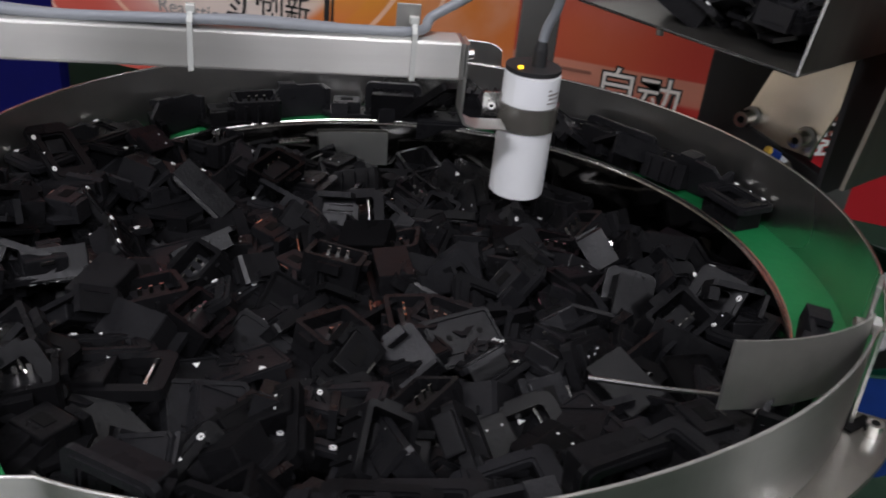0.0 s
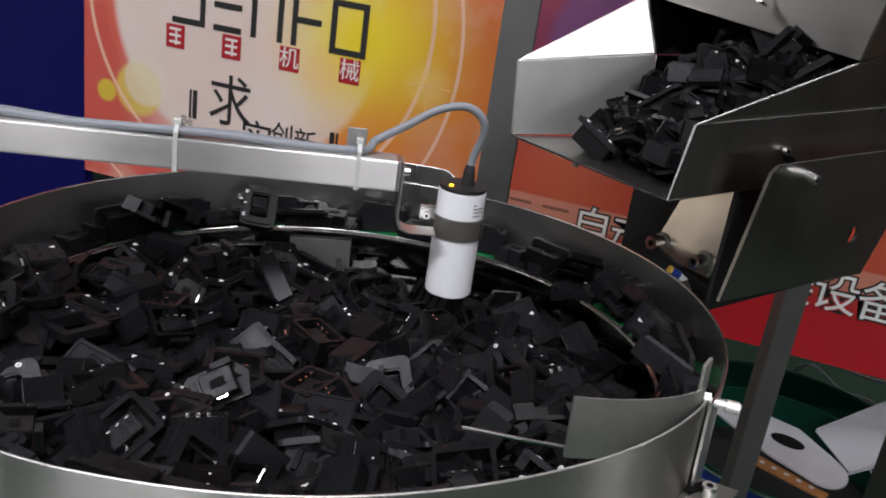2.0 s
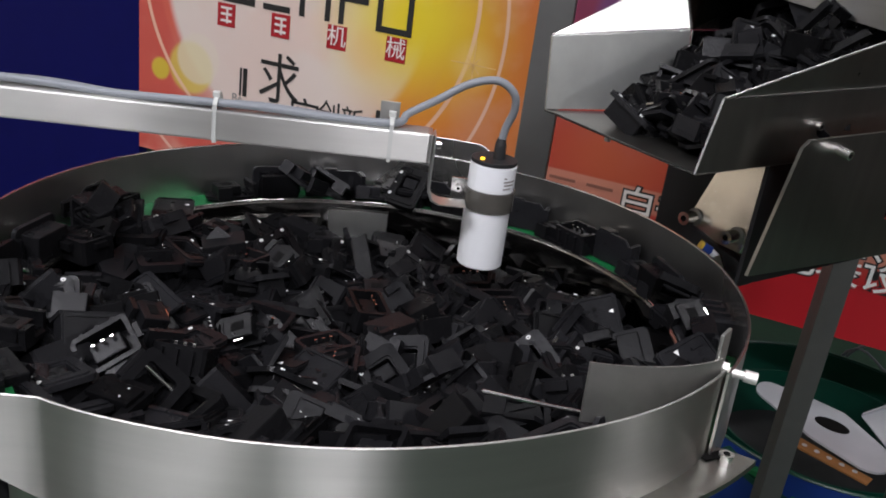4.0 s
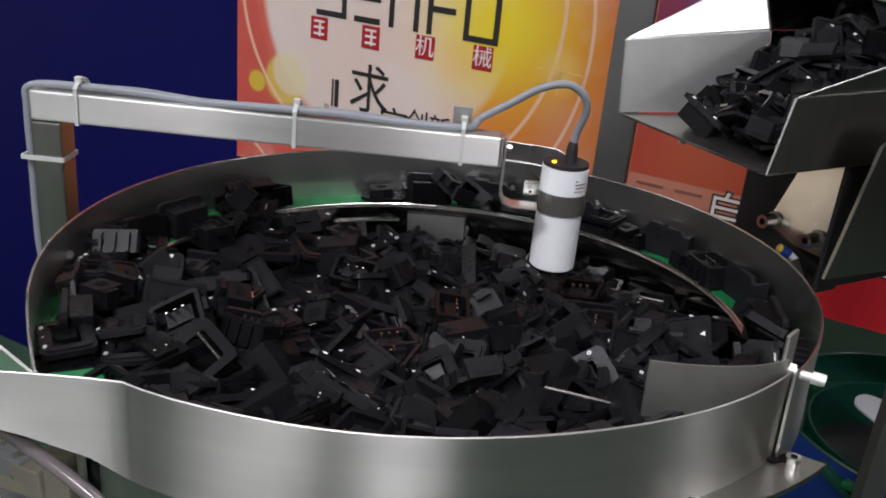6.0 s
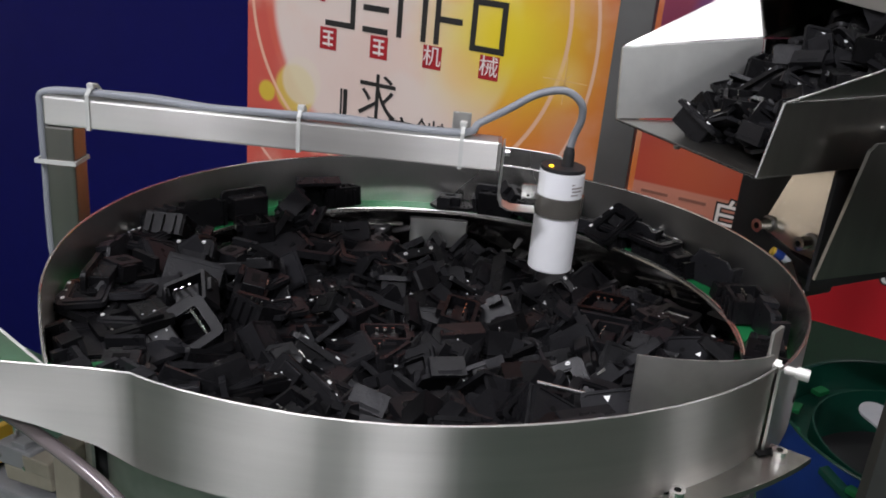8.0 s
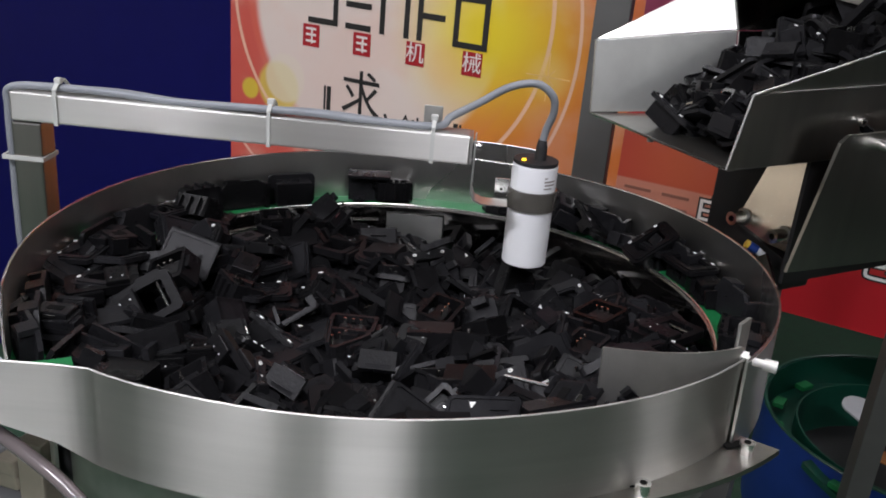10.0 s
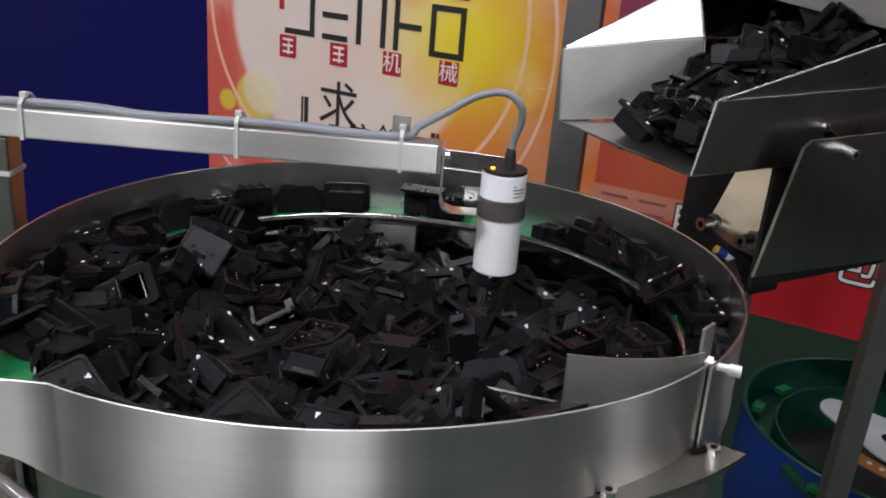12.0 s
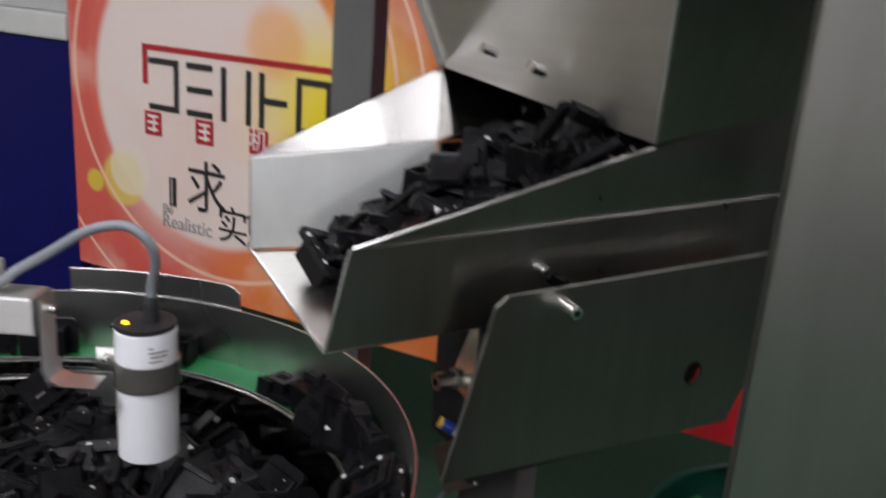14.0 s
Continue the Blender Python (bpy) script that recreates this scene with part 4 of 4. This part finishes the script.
    for x, y in ((0.462, 1.560), (0.487, 1.548), (0.512, 1.540), (0.385, 1.668)):
        part("slot", box((0.014, 0.004, 0.001), pose(x, y, 0.3878, 0, 0, -28)), BLACK_DEEP, t2)
    part("brown_strip", prism([(0.385, 1.560), (0.40, 1.510), (0.545, 1.445), (0.555, 1.470), (0.444, 1.530)], 0.003, pose(0, 0, 0.376)), BROWN, t2, "brown perforated strip")
    for q in range(6):
        v = on(0.415 + 0.022 * q, 1.523 - 0.0095 * q, 0.379)
        part("strip_hole", rod(0.005, v, v + Vector((0, 0, 0.001)), 10), PALE_SHEET, t2)
    t3 = thing("feed_chute", "pale grey sheet metal chute sloping into the blue bowl", "chute")
    low_a, up_a, up_b, low_b = on(0.590, 1.545, 0.392), on(0.535, 1.672, 0.392), on(0.775, 1.925, 0.445), on(0.860, 1.765, 0.455)
    sheet([up_a, low_a, low_b, up_b], 0.003, PALE_SHEET, "chute_floor", t3)
    lift = Vector((0, 0, 0.022))
    sheet([up_a, up_b, up_b + lift, up_a + lift * 0.4], 0.003, PALE_SHEET, "chute_side", t3)
    sheet([low_a, low_b, low_b - lift * 0.7, low_a - lift * 0.3], 0.003, PALE_SHEET, "chute_side", t3)
    for x, y in ((0.635, 1.47), (0.675, 1.50), (0.735, 1.56)):
        w = thing("wire", "thin pale wire curving over the blue bowl", "wire")
        part("wire_rod", tube_path([(x, y, 0.372), (x + 0.002, y + 0.012, 0.395), (x - 0.006, y + 0.030, 0.412), (x - 0.02, y + 0.05, 0.424)], 0.0016, 8), CABLE_GREY, w)


second_bowl()


def floor_cables():
    for i, (pts, r) in enumerate(((((0.45, 2.25, FLOOR + 0.01), (0.52, 2.12, 0.30), (0.66, 2.05, 0.38), (0.84, 2.02, 0.30), (0.95, 2.05, FLOOR + 0.01)), 0.004), (((0.40, 2.15, FLOOR + 0.01), (0.50, 2.06, 0.32), (0.62, 2.03, 0.34), (0.76, 2.06, 0.24), (0.85, 2.1, FLOOR + 0.01)), 0.003), (((0.30, 1.9, FLOOR + 0.01), (0.25, 2.1, FLOOR + 0.01), (0.40, 2.4, FLOOR + 0.01), (0.9, 2.5, FLOOR + 0.01)), 0.006))):
        t = thing("cable", "thin dark cable hanging behind the blue bowl", "cable")
        part("cable_run", tube_path(pts, r, 8), CABLE_GREY if i < 2 else BLACK_RUBBER, t)
    for x, y in ((0.10, 2.0), (0.18, 2.2)):
        t = thing("floor_knob", "black round foot standing on the carpet", "foot", pose(x, y, FLOOR))
        part("dome", smooth(add_rod(bmesh.new(), 0.05, (0, 0, 0), (0, 0, 0.05), 20, 0.035)), BLACK_RUBBER, t)
        part("stem", rod(0.008, (0, 0, 0.05), (0, 0, 0.12), 10), BLACK_RUBBER, t)
    t = thing("tag", "small yellow tag with a red corner on a string", "tag", pose(0.226, 0.745, 0.882, 20, 0, 15))
    part("card", box((0.022, 0.002, 0.026), None, 0.0006), YELLOW, t)
    part("corner", box((0.010, 0.0024, 0.010), pose(-0.003, 0, 0.017, 0, 30, 0), 0.0006), RED_INK, t, "red corner")
    part("string", tube_path([(0, 0, 0.012), (-0.002, 0.03, 0.03), (-0.012, 0.07, 0.02), (-0.02, 0.09, 0.01)], 0.0007, 6), BLACK_RUBBER, t)


def plug():
    t = thing("cable_plug", "small blue and white cable plug beside the drive", "plug", pose(0.217, 0.72, 0.976, 0, 25, 20))
    part("blue_cap", rod(0.0045, (0, 0, 0), (0.009, 0, 0), 12), BLUE_PAINT, t, "blue cap")
    part("sleeve", rod(0.0035, (0.009, 0, 0), (0.020, 0, -0.002), 12), LABEL_WHITE, t, "white sleeve")
    part("lead", tube_path([(0.02, 0, -0.002), (0.03, 0.006, -0.008), (0.034, 0.02, -0.03), (0.03, 0.03, -0.10)], 0.0018, 8), CABLE_GREY, t)
    part("yellow_ring", rod(0.0042, (-0.003, 0, 0), (0, 0, 0), 12), YELLOW, t)


floor_cables()
plug()


# ------------------------------------------------------------ air fittings below the outlet
def fittings():
    t = thing("air_tube", "smoky transparent air tube running down past the outlet", "tube")
    part("tube_run", tube_path([(-0.30, 0.200, 0.915), (-0.235, 0.196, 0.926), (-0.174, 0.19, 0.927), (-0.143, 0.19, 0.930), (-0.104, 0.19, 0.925), (-0.066, 0.19, 0.917), (-0.049, 0.19, 0.911), (-0.037, 0.19, 0.904), (-0.022, 0.19, 0.885), (-0.012, 0.19, 0.84), (-0.01, 0.19, 0.7)], 0.0044, 14), TUBE, t, "smoky clear tube")
    part("red_end", tube_path([(-0.186, 0.1905, 0.9268), (-0.170, 0.19, 0.9275), (-0.153, 0.19, 0.9292)], 0.0048, 12), RED_INK, t, "red sleeve on the tube")
    t = thing("valve_block", "grey valve block with a yellow end below the outlet", "valve", pose(-0.211, 0.250, 0.841))
    part("valve_body", box((0.042, 0.024, 0.016), pose(0, 0, -0.001, 0, -9, 0), 0.0015), GREY_PLASTIC, t)
    part("solenoid", box((0.016, 0.020, 0.022), pose(0.004, 0, 0.001, 0, -9, 0), 0.0015), GREY_PLASTIC, t)
    part("end_block", box((0.008, 0.026, 0.028), pose(-0.032, 0, -0.007, 0, -9, 0), 0.001), YELLOW, t, "yellow end block")
    part("fitting", rod(0.0022, (-0.012, 0, 0.006), (-0.012, 0, 0.020), 10), PIN_METAL, t, "bright push-in fitting")
    for x in (-0.015, 0.013):
        part("mount_screw", rod(0.0018, (x, -0.012, -0.004), (x, -0.0135, -0.004), 8), PIN_METAL, t)
    part("plug", prism([(-0.055, -0.012), (-0.040, -0.014), (-0.040, 0.002), (-0.046, 0.004)], 0.012, pose(0, 0.006, 0, 90)), BEIGE, t)
    t = thing("bracket", "worn beige bracket block under the outlet", "bracket", pose(-0.155, 0.250, 0.60))
    part("upright", box((0.021, 0.026, 0.275), pose(0, 0, 0.1375, 0, 0, 12), 0.002), BEIGE, t, "scuffed beige upright")
    part("block", box((0.054, 0.024, 0.015), pose(-0.042, 0.0, 0.229, 0, -11, 0), 0.003), BEIGE, t)
    part("step", box((0.030, 0.022, 0.013), pose(-0.030, -0.002, 0.243, 0, -8, 0), 0.002), BEIGE, t)
    part("arm_plate", box((0.085, 0.040, 0.020), pose(-0.055, 0.004, 0.202, 0, -6, 0), 0.003), GREY_PLASTIC, t)
    part("foot", box((0.05, 0.05, 0.60 - FLOOR), pose(0, 0, -(0.60 - FLOOR) / 2)), DARK_STEEL, t)
    t = thing("motor_cover", "dark rounded cover in the shade below the outlet", "cover", pose(-0.285, 0.255, 0.795))
    part("shell", smooth(add_rod(bmesh.new(), 0.032, (-0.05, 0.01, 0), (0.034, 0.0, 0.004), 24, 0.027)), BLACK_RUBBER, t)
    part("clear_lid", box((0.05, 0.03, 0.022), pose(0.012, -0.015, -0.042, 0, 12, 0), 0.003), GREY_PLASTIC, t)
    part("stem", rod(0.010, (0, 0, FLOOR - 0.795), (0, 0, -0.02), 12), DARK_STEEL, t)
    t = thing("cable", "black ribbed cable hanging under the outlet", "cable")
    part("cable_run", tube_path([(-0.14, 0.26, 0.90), (-0.131, 0.25, 0.869), (-0.122, 0.25, 0.85), (-0.119, 0.25, 0.83), (-0.12, 0.25, 0.75), (-0.12, 0.26, 0.5)], 0.0055, 10), BLACK_RUBBER, t)


fittings()


# ------------------------------------------------------------ black plastic parts
def rounded(w, h, r, n=3):
    pts = []
    for cx, cy, a0 in ((w / 2 - r, h / 2 - r, 0), (r - w / 2, h / 2 - r, 90), (r - w / 2, r - h / 2, 180), (w / 2 - r, r - h / 2, 270)):
        pts += [(cx + r * math.cos(radians(a0 + 90 * k / n)), cy + r * math.sin(radians(a0 + 90 * k / n))) for k in range(n + 1)]
    return pts


def ring_plate(outer, inner, z0, z1, bm=None):
    """A flat frame between two outlines of equal count."""
    bm = bm or bmesh.new()
    rows = []
    for (ox, oy), (ix, iy) in zip(outer, inner):
        rows.append([bm.verts.new(p) for p in ((ox, oy, z0), (ox, oy, z1), (ix, iy, z1), (ix, iy, z0))])
    for a, b in zip(rows, rows[1:] + rows[:1]):
        for k in range(4):
            bm.faces.new((a[k], a[(k + 1) % 4], b[(k + 1) % 4], b[k]))
    return solid(bm)


def tri_mark(x, y, z, s, turn):
    return prism([(x + s * math.cos(radians(turn + a)), y + s * math.sin(radians(turn + a))) for a in (0, 125, 235)], 0.0003, pose(0, 0, z))


def bezel_part():
    """A socket bezel: rounded frame, box behind it, printed marks."""
    t = thing("switch_bezel", "black plastic switch bezel with small white marks", "plastic part")
    f = ring_plate(rounded(0.046, 0.031, 0.005), rounded(0.026, 0.016, 0.002), 0.0, 0.0035)
    ring_plate(rounded(0.040, 0.026, 0.004), rounded(0.029, 0.0185, 0.002), 0.0035, 0.0046, f)
    part("frame", f, BLACK_MATT, t)
    b = ring_plate(rounded(0.034, 0.022, 0.001), rounded(0.029, 0.018, 0.001), -0.014, 0.0)
    add_box(b, (0.033, 0.021, 0.002), pose(0, 0, -0.0135))
    add_box(b, (0.012, 0.014, 0.008), pose(0.006, 0, -0.008))
    part("box_body", b, BLACK, t)
    part("rocker", box((0.010, 0.013, 0.007), pose(-0.006, 0, -0.001, 0, 14, 0), 0.001), BLACK, t)
    for x in (-0.013, 0.0, 0.013):
        mark = ring_plate([(x + 0.0019 * math.cos(q), -0.0128 + 0.0014 * math.sin(q)) for q in (k * math.pi / 3 for k in range(6))], [(x + 0.0010 * math.cos(q), -0.0128 + 0.0006 * math.sin(q)) for q in (k * math.pi / 3 for k in range(6))], 0.0040, 0.0050) if x else tri_mark(x, -0.0128, 0.0046, 0.0009, 0)
        part("mark", mark, WHITE_INK, t, "tiny white printed mark")
    return t


def cover_part():
    """A bent cover plate with two holes."""
    t = thing("cover_plate", "black plastic cover plate with two small holes", "plastic part")
    b = prism(rounded(0.042, 0.032, 0.002, 1), 0.0028, pose(0, 0, 0))
    add_box(b, (0.042, 0.0028, 0.014), pose(0, 0.0150, -0.006, -12, 0, 0))
    add_box(b, (0.003, 0.024, 0.009), pose(-0.0185, 0.002, -0.0045))
    add_box(b, (0.012, 0.006, 0.008), pose(0.010, -0.013, -0.004))
    ring_plate(rounded(0.040, 0.030, 0.002, 1), rounded(0.0372, 0.0272, 0.0015, 1), 0.0027, 0.0037, b)
    add_box(b, (0.010, 0.0016, 0.0014), pose(-0.010, -0.008, 0.0033))
    part("plate", b, BLACK_MATT, t)
    for x in (-0.009, 0.010):
        part("screw_hole", rod(0.0019, (x, 0.002, 0.0022), (x, 0.002, 0.0030), 8), BLACK_DEEP, t)
    part("mark", tri_mark(0.006, -0.0105, 0.0029, 0.0024, 90), WHITE_INK, t, "white printed triangle")
    return t


def housing_part():
    """A connector housing with ribs and pins."""
    t = thing("connector_housing", "black plastic connector housing with metal pins", "plastic part")
    b = ring_plate(rounded(0.036, 0.027, 0.002, 1), rounded(0.030, 0.021, 0.001, 1), 0.0, 0.018)
    add_box(b, (0.034, 0.025, 0.002), pose(0, 0, 0.001))
    for x in (-0.010, 0.0, 0.010):
        add_box(b, (0.0022, 0.003, 0.015), pose(x, 0.0145, 0.008))
    add_box(b, (0.014, 0.005, 0.006), pose(0, -0.0155, 0.013))
    add_box(b, (0.004, 0.010, 0.004), pose(0.0195, 0, 0.014))
    part("shell", b, BLACK, t)
    part("insert", box((0.020, 0.012, 0.012), pose(0, 0, 0.008), 0.001), BLACK_MATT, t)
    for x in (-0.006, 0.0, 0.006):
        part("pin", box((0.0022, 0.001, 0.006), pose(x, 0.003, 0.0165)), PIN_METAL, t, "bright metal pin")
    return t


def clip_part():
    """A bent mounting clip: wide plate, raised step and tongue."""
    t = thing("mounting_clip", "black plastic mounting clip with a raised step", "plastic part")
    b = prism([(-0.024, -0.012), (0.020, -0.014), (0.024, 0.002), (0.016, 0.013), (-0.014, 0.013), (-0.024, 0.004)], 0.003)
    add_box(b, (0.022, 0.018, 0.010), pose(0.004, -0.001, 0.007), 0.001)
    add_box(b, (0.004, 0.024, 0.014), pose(-0.021, -0.003, 0.006, 0, 10, 0))
    add_box(b, (0.013, 0.004, 0.012), pose(0.010, 0.0115, 0.006, 8, 0, 0))
    for x in (-0.015, -0.011):
        add_box(b, (0.0012, 0.018, 0.002), pose(x, 0, 0.0038))
    part("clip_body", b, BLACK_MATT, t)
    part("slot", box((0.010, 0.006, 0.0006), pose(0.004, -0.001, 0.0121)), BLACK_DEEP, t)
    part("contact", box((0.007, 0.0016, 0.0016), pose(0.004, -0.0105, 0.010)), PIN_METAL, t, "bright metal contact")
    return t


def lever_part():
    """A thick open frame, as a bail or latch."""
    t = thing("latch_frame", "black plastic latch frame with an open middle", "plastic part")
    f = ring_plate(rounded(0.050, 0.032, 0.004), rounded(0.036, 0.021, 0.002), 0, 0.006)
    add_box(f, (0.016, 0.027, 0.010), pose(-0.010, 0, 0.004), 0.001)
    add_box(f, (0.020, 0.008, 0.010), pose(0.010, 0.015, 0.000), 0.001)
    part("frame", f, BLACK, t)
    for x in (-0.014, -0.006):
        part("mark", tri_mark(x, 0.006, 0.0091, 0.0008, 0), WHITE_INK, t, "tiny white printed mark")
    part("hinge_pin", rod(0.0012, (0.014, -0.012, 0.003), (0.014, 0.012, 0.003), 8), PIN_METAL, t)
    return t


KINDS = [bezel_part(), cover_part(), housing_part(), clip_part(), lever_part()]
for k in KINDS:
    for c in k.children:
        c.data.transform(Matrix.Scale(1.12, 4))
KIND_ODDS = [0.20, 0.30, 0.18, 0.18, 0.14]
dice = np.random.default_rng(7)
MOVING = []  # thing, angle, radius, lift, turn, on the ledge

# angle that the load has turned about the bowl's middle, time by time
TURNED = [(0.0, 0), (0.5, -8.6), (1.0, -19.8), (1.5, -28.5), (2.0, -36), (3.2, -49), (4.5, -59), (5.0, -60.3), (5.5, -60.4), (6.0, -69), (6.5, -71.3), (7.0, -71.6), (7.5, -78.7), (8.0, -81.2), (9.2, -91), (10.5, -100), (11.0, -105.3), (11.5, -105.5), (12.0, -110.6), (12.5, -110.7), (13.0, -110.8), (14.0, -112)]


def load_height(a, r):
    """The height of the load's surface in the bowl: heaped to the left side, low at the back wall."""
    k = (r / 0.23) ** 2
    return -0.089 + 0.022 * k + 0.026 * k * max(0.0, math.cos(radians(a - 205))) + 0.008 * k * max(0.0, math.cos(radians(a + 5))) - 0.034 * k * max(0.0, math.cos(radians(a - 88))) ** 2


def place_in_bowl(a, r, lift, spin):
    wide = r * (1 + 0.14 * (r / 0.23) * max(0.0, math.cos(radians(a - 205))))
    p = polar(a, wide, load_height(a, r) + lift)
    return BOWL @ Matrix.Translation(p) @ pose(0, 0, 0, 0, 0, a) @ spin


def place_on_ledge(a, r, lift, spin):
    p = polar(a, wall_r(a) - r - (0.012 if (a + 110) % 360 < 110 else 0.0), LEDGE + lift)
    return BOWL @ Matrix.Translation(p) @ pose(0, 0, 0, 0, 0, a) @ spin


def fill_bowl():
    count = 265
    for i in range(count):
        r = 0.234 * math.sqrt((i + 0.5) / count)
        a = i * 137.508 + dice.normal(0, 5)
        r = min(0.232, abs(r + dice.normal(0, 0.004)))
        if r < 0.024:
            continue
        steep = dice.random() ** 1.7 * 58
        spin = pose(0, 0, 0, 0, 0, dice.uniform(0, 360)) @ pose(0, 0, 0, steep) @ pose(0, 0, 0, 0, 180 if dice.random() < 0.35 else 0, dice.uniform(0, 360))
        MOVING.append((int(dice.choice(5, p=KIND_ODDS)), a, r, dice.uniform(-0.008, 0.008) + 0.00012 * steep, spin, False))
    for a in (-92, -85, -77, -70, -62, -55, -47, -40, -33, -26, -18, -11, -3, 40, 48, 55, 62, 69, 76, 83, 91, 98, 106, 113, 120, 128, 135, 142, 150, 157, 166, 173, 179, 186, 192, 198, 205, 214, 240, 249):
        kind = int(dice.choice([0, 2, 3, 3, 1]))
        up = dice.choice([0, 90])
        spin = pose(0, 0, 0, 0, 0, 90 + dice.normal(0, 6)) @ pose(0, 0, 0, up + dice.normal(0, 4), 0, 0)
        MOVING.append((kind, a + dice.normal(0, 2), 0.0205, 0.016 if up else 0.003 + 0.014 * (kind in (0,)), spin, True))

    for a in (176, 193, 201, 62, 74, 88, 101):
        spin = pose(0, 0, 0, 0, 0, dice.uniform(0, 360)) @ pose(0, 0, 0, dice.uniform(10, 45)) @ pose(0, 0, 0, 0, 0, dice.uniform(0, 360))
        MOVING.append((int(dice.choice(5, p=KIND_ODDS)), a, 0.031, 0.021, spin, True))


fill_bowl()


GROUP = "black plastic parts in the feeder"
THINGS = []
for kind, a, r, lift, spin, on_ledge in MOVING:
    ob = copy_thing(KINDS[kind], (place_on_ledge if on_ledge else place_in_bowl)(a, r, lift, spin))
    tagged(ob, group=GROUP)
    THINGS.append(ob)

# load of the trough, heaped up into the throat of the bin
for i in range(150):
    s = 0.040 + 0.30 * ((i * 0.618034) % 1)
    v0 = 0.085 - 0.032 * min(1, s / 0.13)
    v = v0 + (WIDE - 0.022 - v0) * ((i * 0.7549 + 0.13 * dice.random()) % 1)
    top = 1.084 + 0.62 * max(0, s - 0.035) * (0.70 + 0.30 * min(1, v / 0.1))
    heap = min(1.082 + (min(top, 1.196) - 1.082) * dice.random() ** 0.35, 1.190)
    spin = pose(0, 0, 0, 0, 0, dice.uniform(0, 360)) @ pose(0, 0, 0, dice.random() * 70) @ pose(0, 0, 0, 0, 0, dice.uniform(0, 360))
    tagged(copy_thing(KINDS[int(dice.choice(5, p=KIND_ODDS))], Matrix.Translation(tr(s, v, heap)) @ spin), group="black plastic parts in the trough")


def under_load():
    """The parts that lie below the top layer, as one heap."""
    verts, faces = [], []
    bodies = [[c.data for c in k.children if c.name.split(".")[0] in ("frame", "box_body", "plate", "shell", "clip_body")] for k in KINDS]
    for i in range(330):
        a, r = i * 137.508 + 40, 0.238 * math.sqrt((i + 0.5) / 330)
        m = Matrix.Translation(polar(a, r, -0.104 + 0.010 * (r / 0.23) ** 2 + dice.uniform(-0.006, 0.006))) @ pose(0, 0, 0, dice.normal(0, 28), dice.normal(0, 28), dice.uniform(0, 360))
        for me in bodies[int(dice.choice(5, p=KIND_ODDS))]:
            base = len(verts)
            verts.extend([m @ v.co for v in me.vertices])
            faces.extend([[base + k for k in p.vertices] for p in me.polygons])
    me = bpy.data.meshes.new("plastic_parts")
    me.from_pydata(verts, [], faces)
    me.materials.append(BLACK)
    ob = new("plastic_parts", me)
    ob.matrix_basis = BOWL
    return tagged(ob, "heap of black plastic parts filling the bowl", "plastic parts", kind="stuff")


UNDER = under_load()
for k in KINDS:
    for o in (*k.children_recursive, k):
        bpy.data.objects.remove(o)


def motions():
    for ob, (kind, a, r, lift, spin, on_ledge) in zip(THINGS, MOVING):
        put, pace = (place_on_ledge, 1.25) if on_ledge else (place_in_bowl, 1.0 + 0.10 * math.sin(7 * a) * min(1, r / 0.1))
        walk(ob, [(t, put(a + pace * d, r, lift, spin)) for t, d in TURNED])
    walk(UNDER, [(t, BOWL @ pose(0, 0, 0, 0, 0, d)) for t, d in TURNED])


motions()
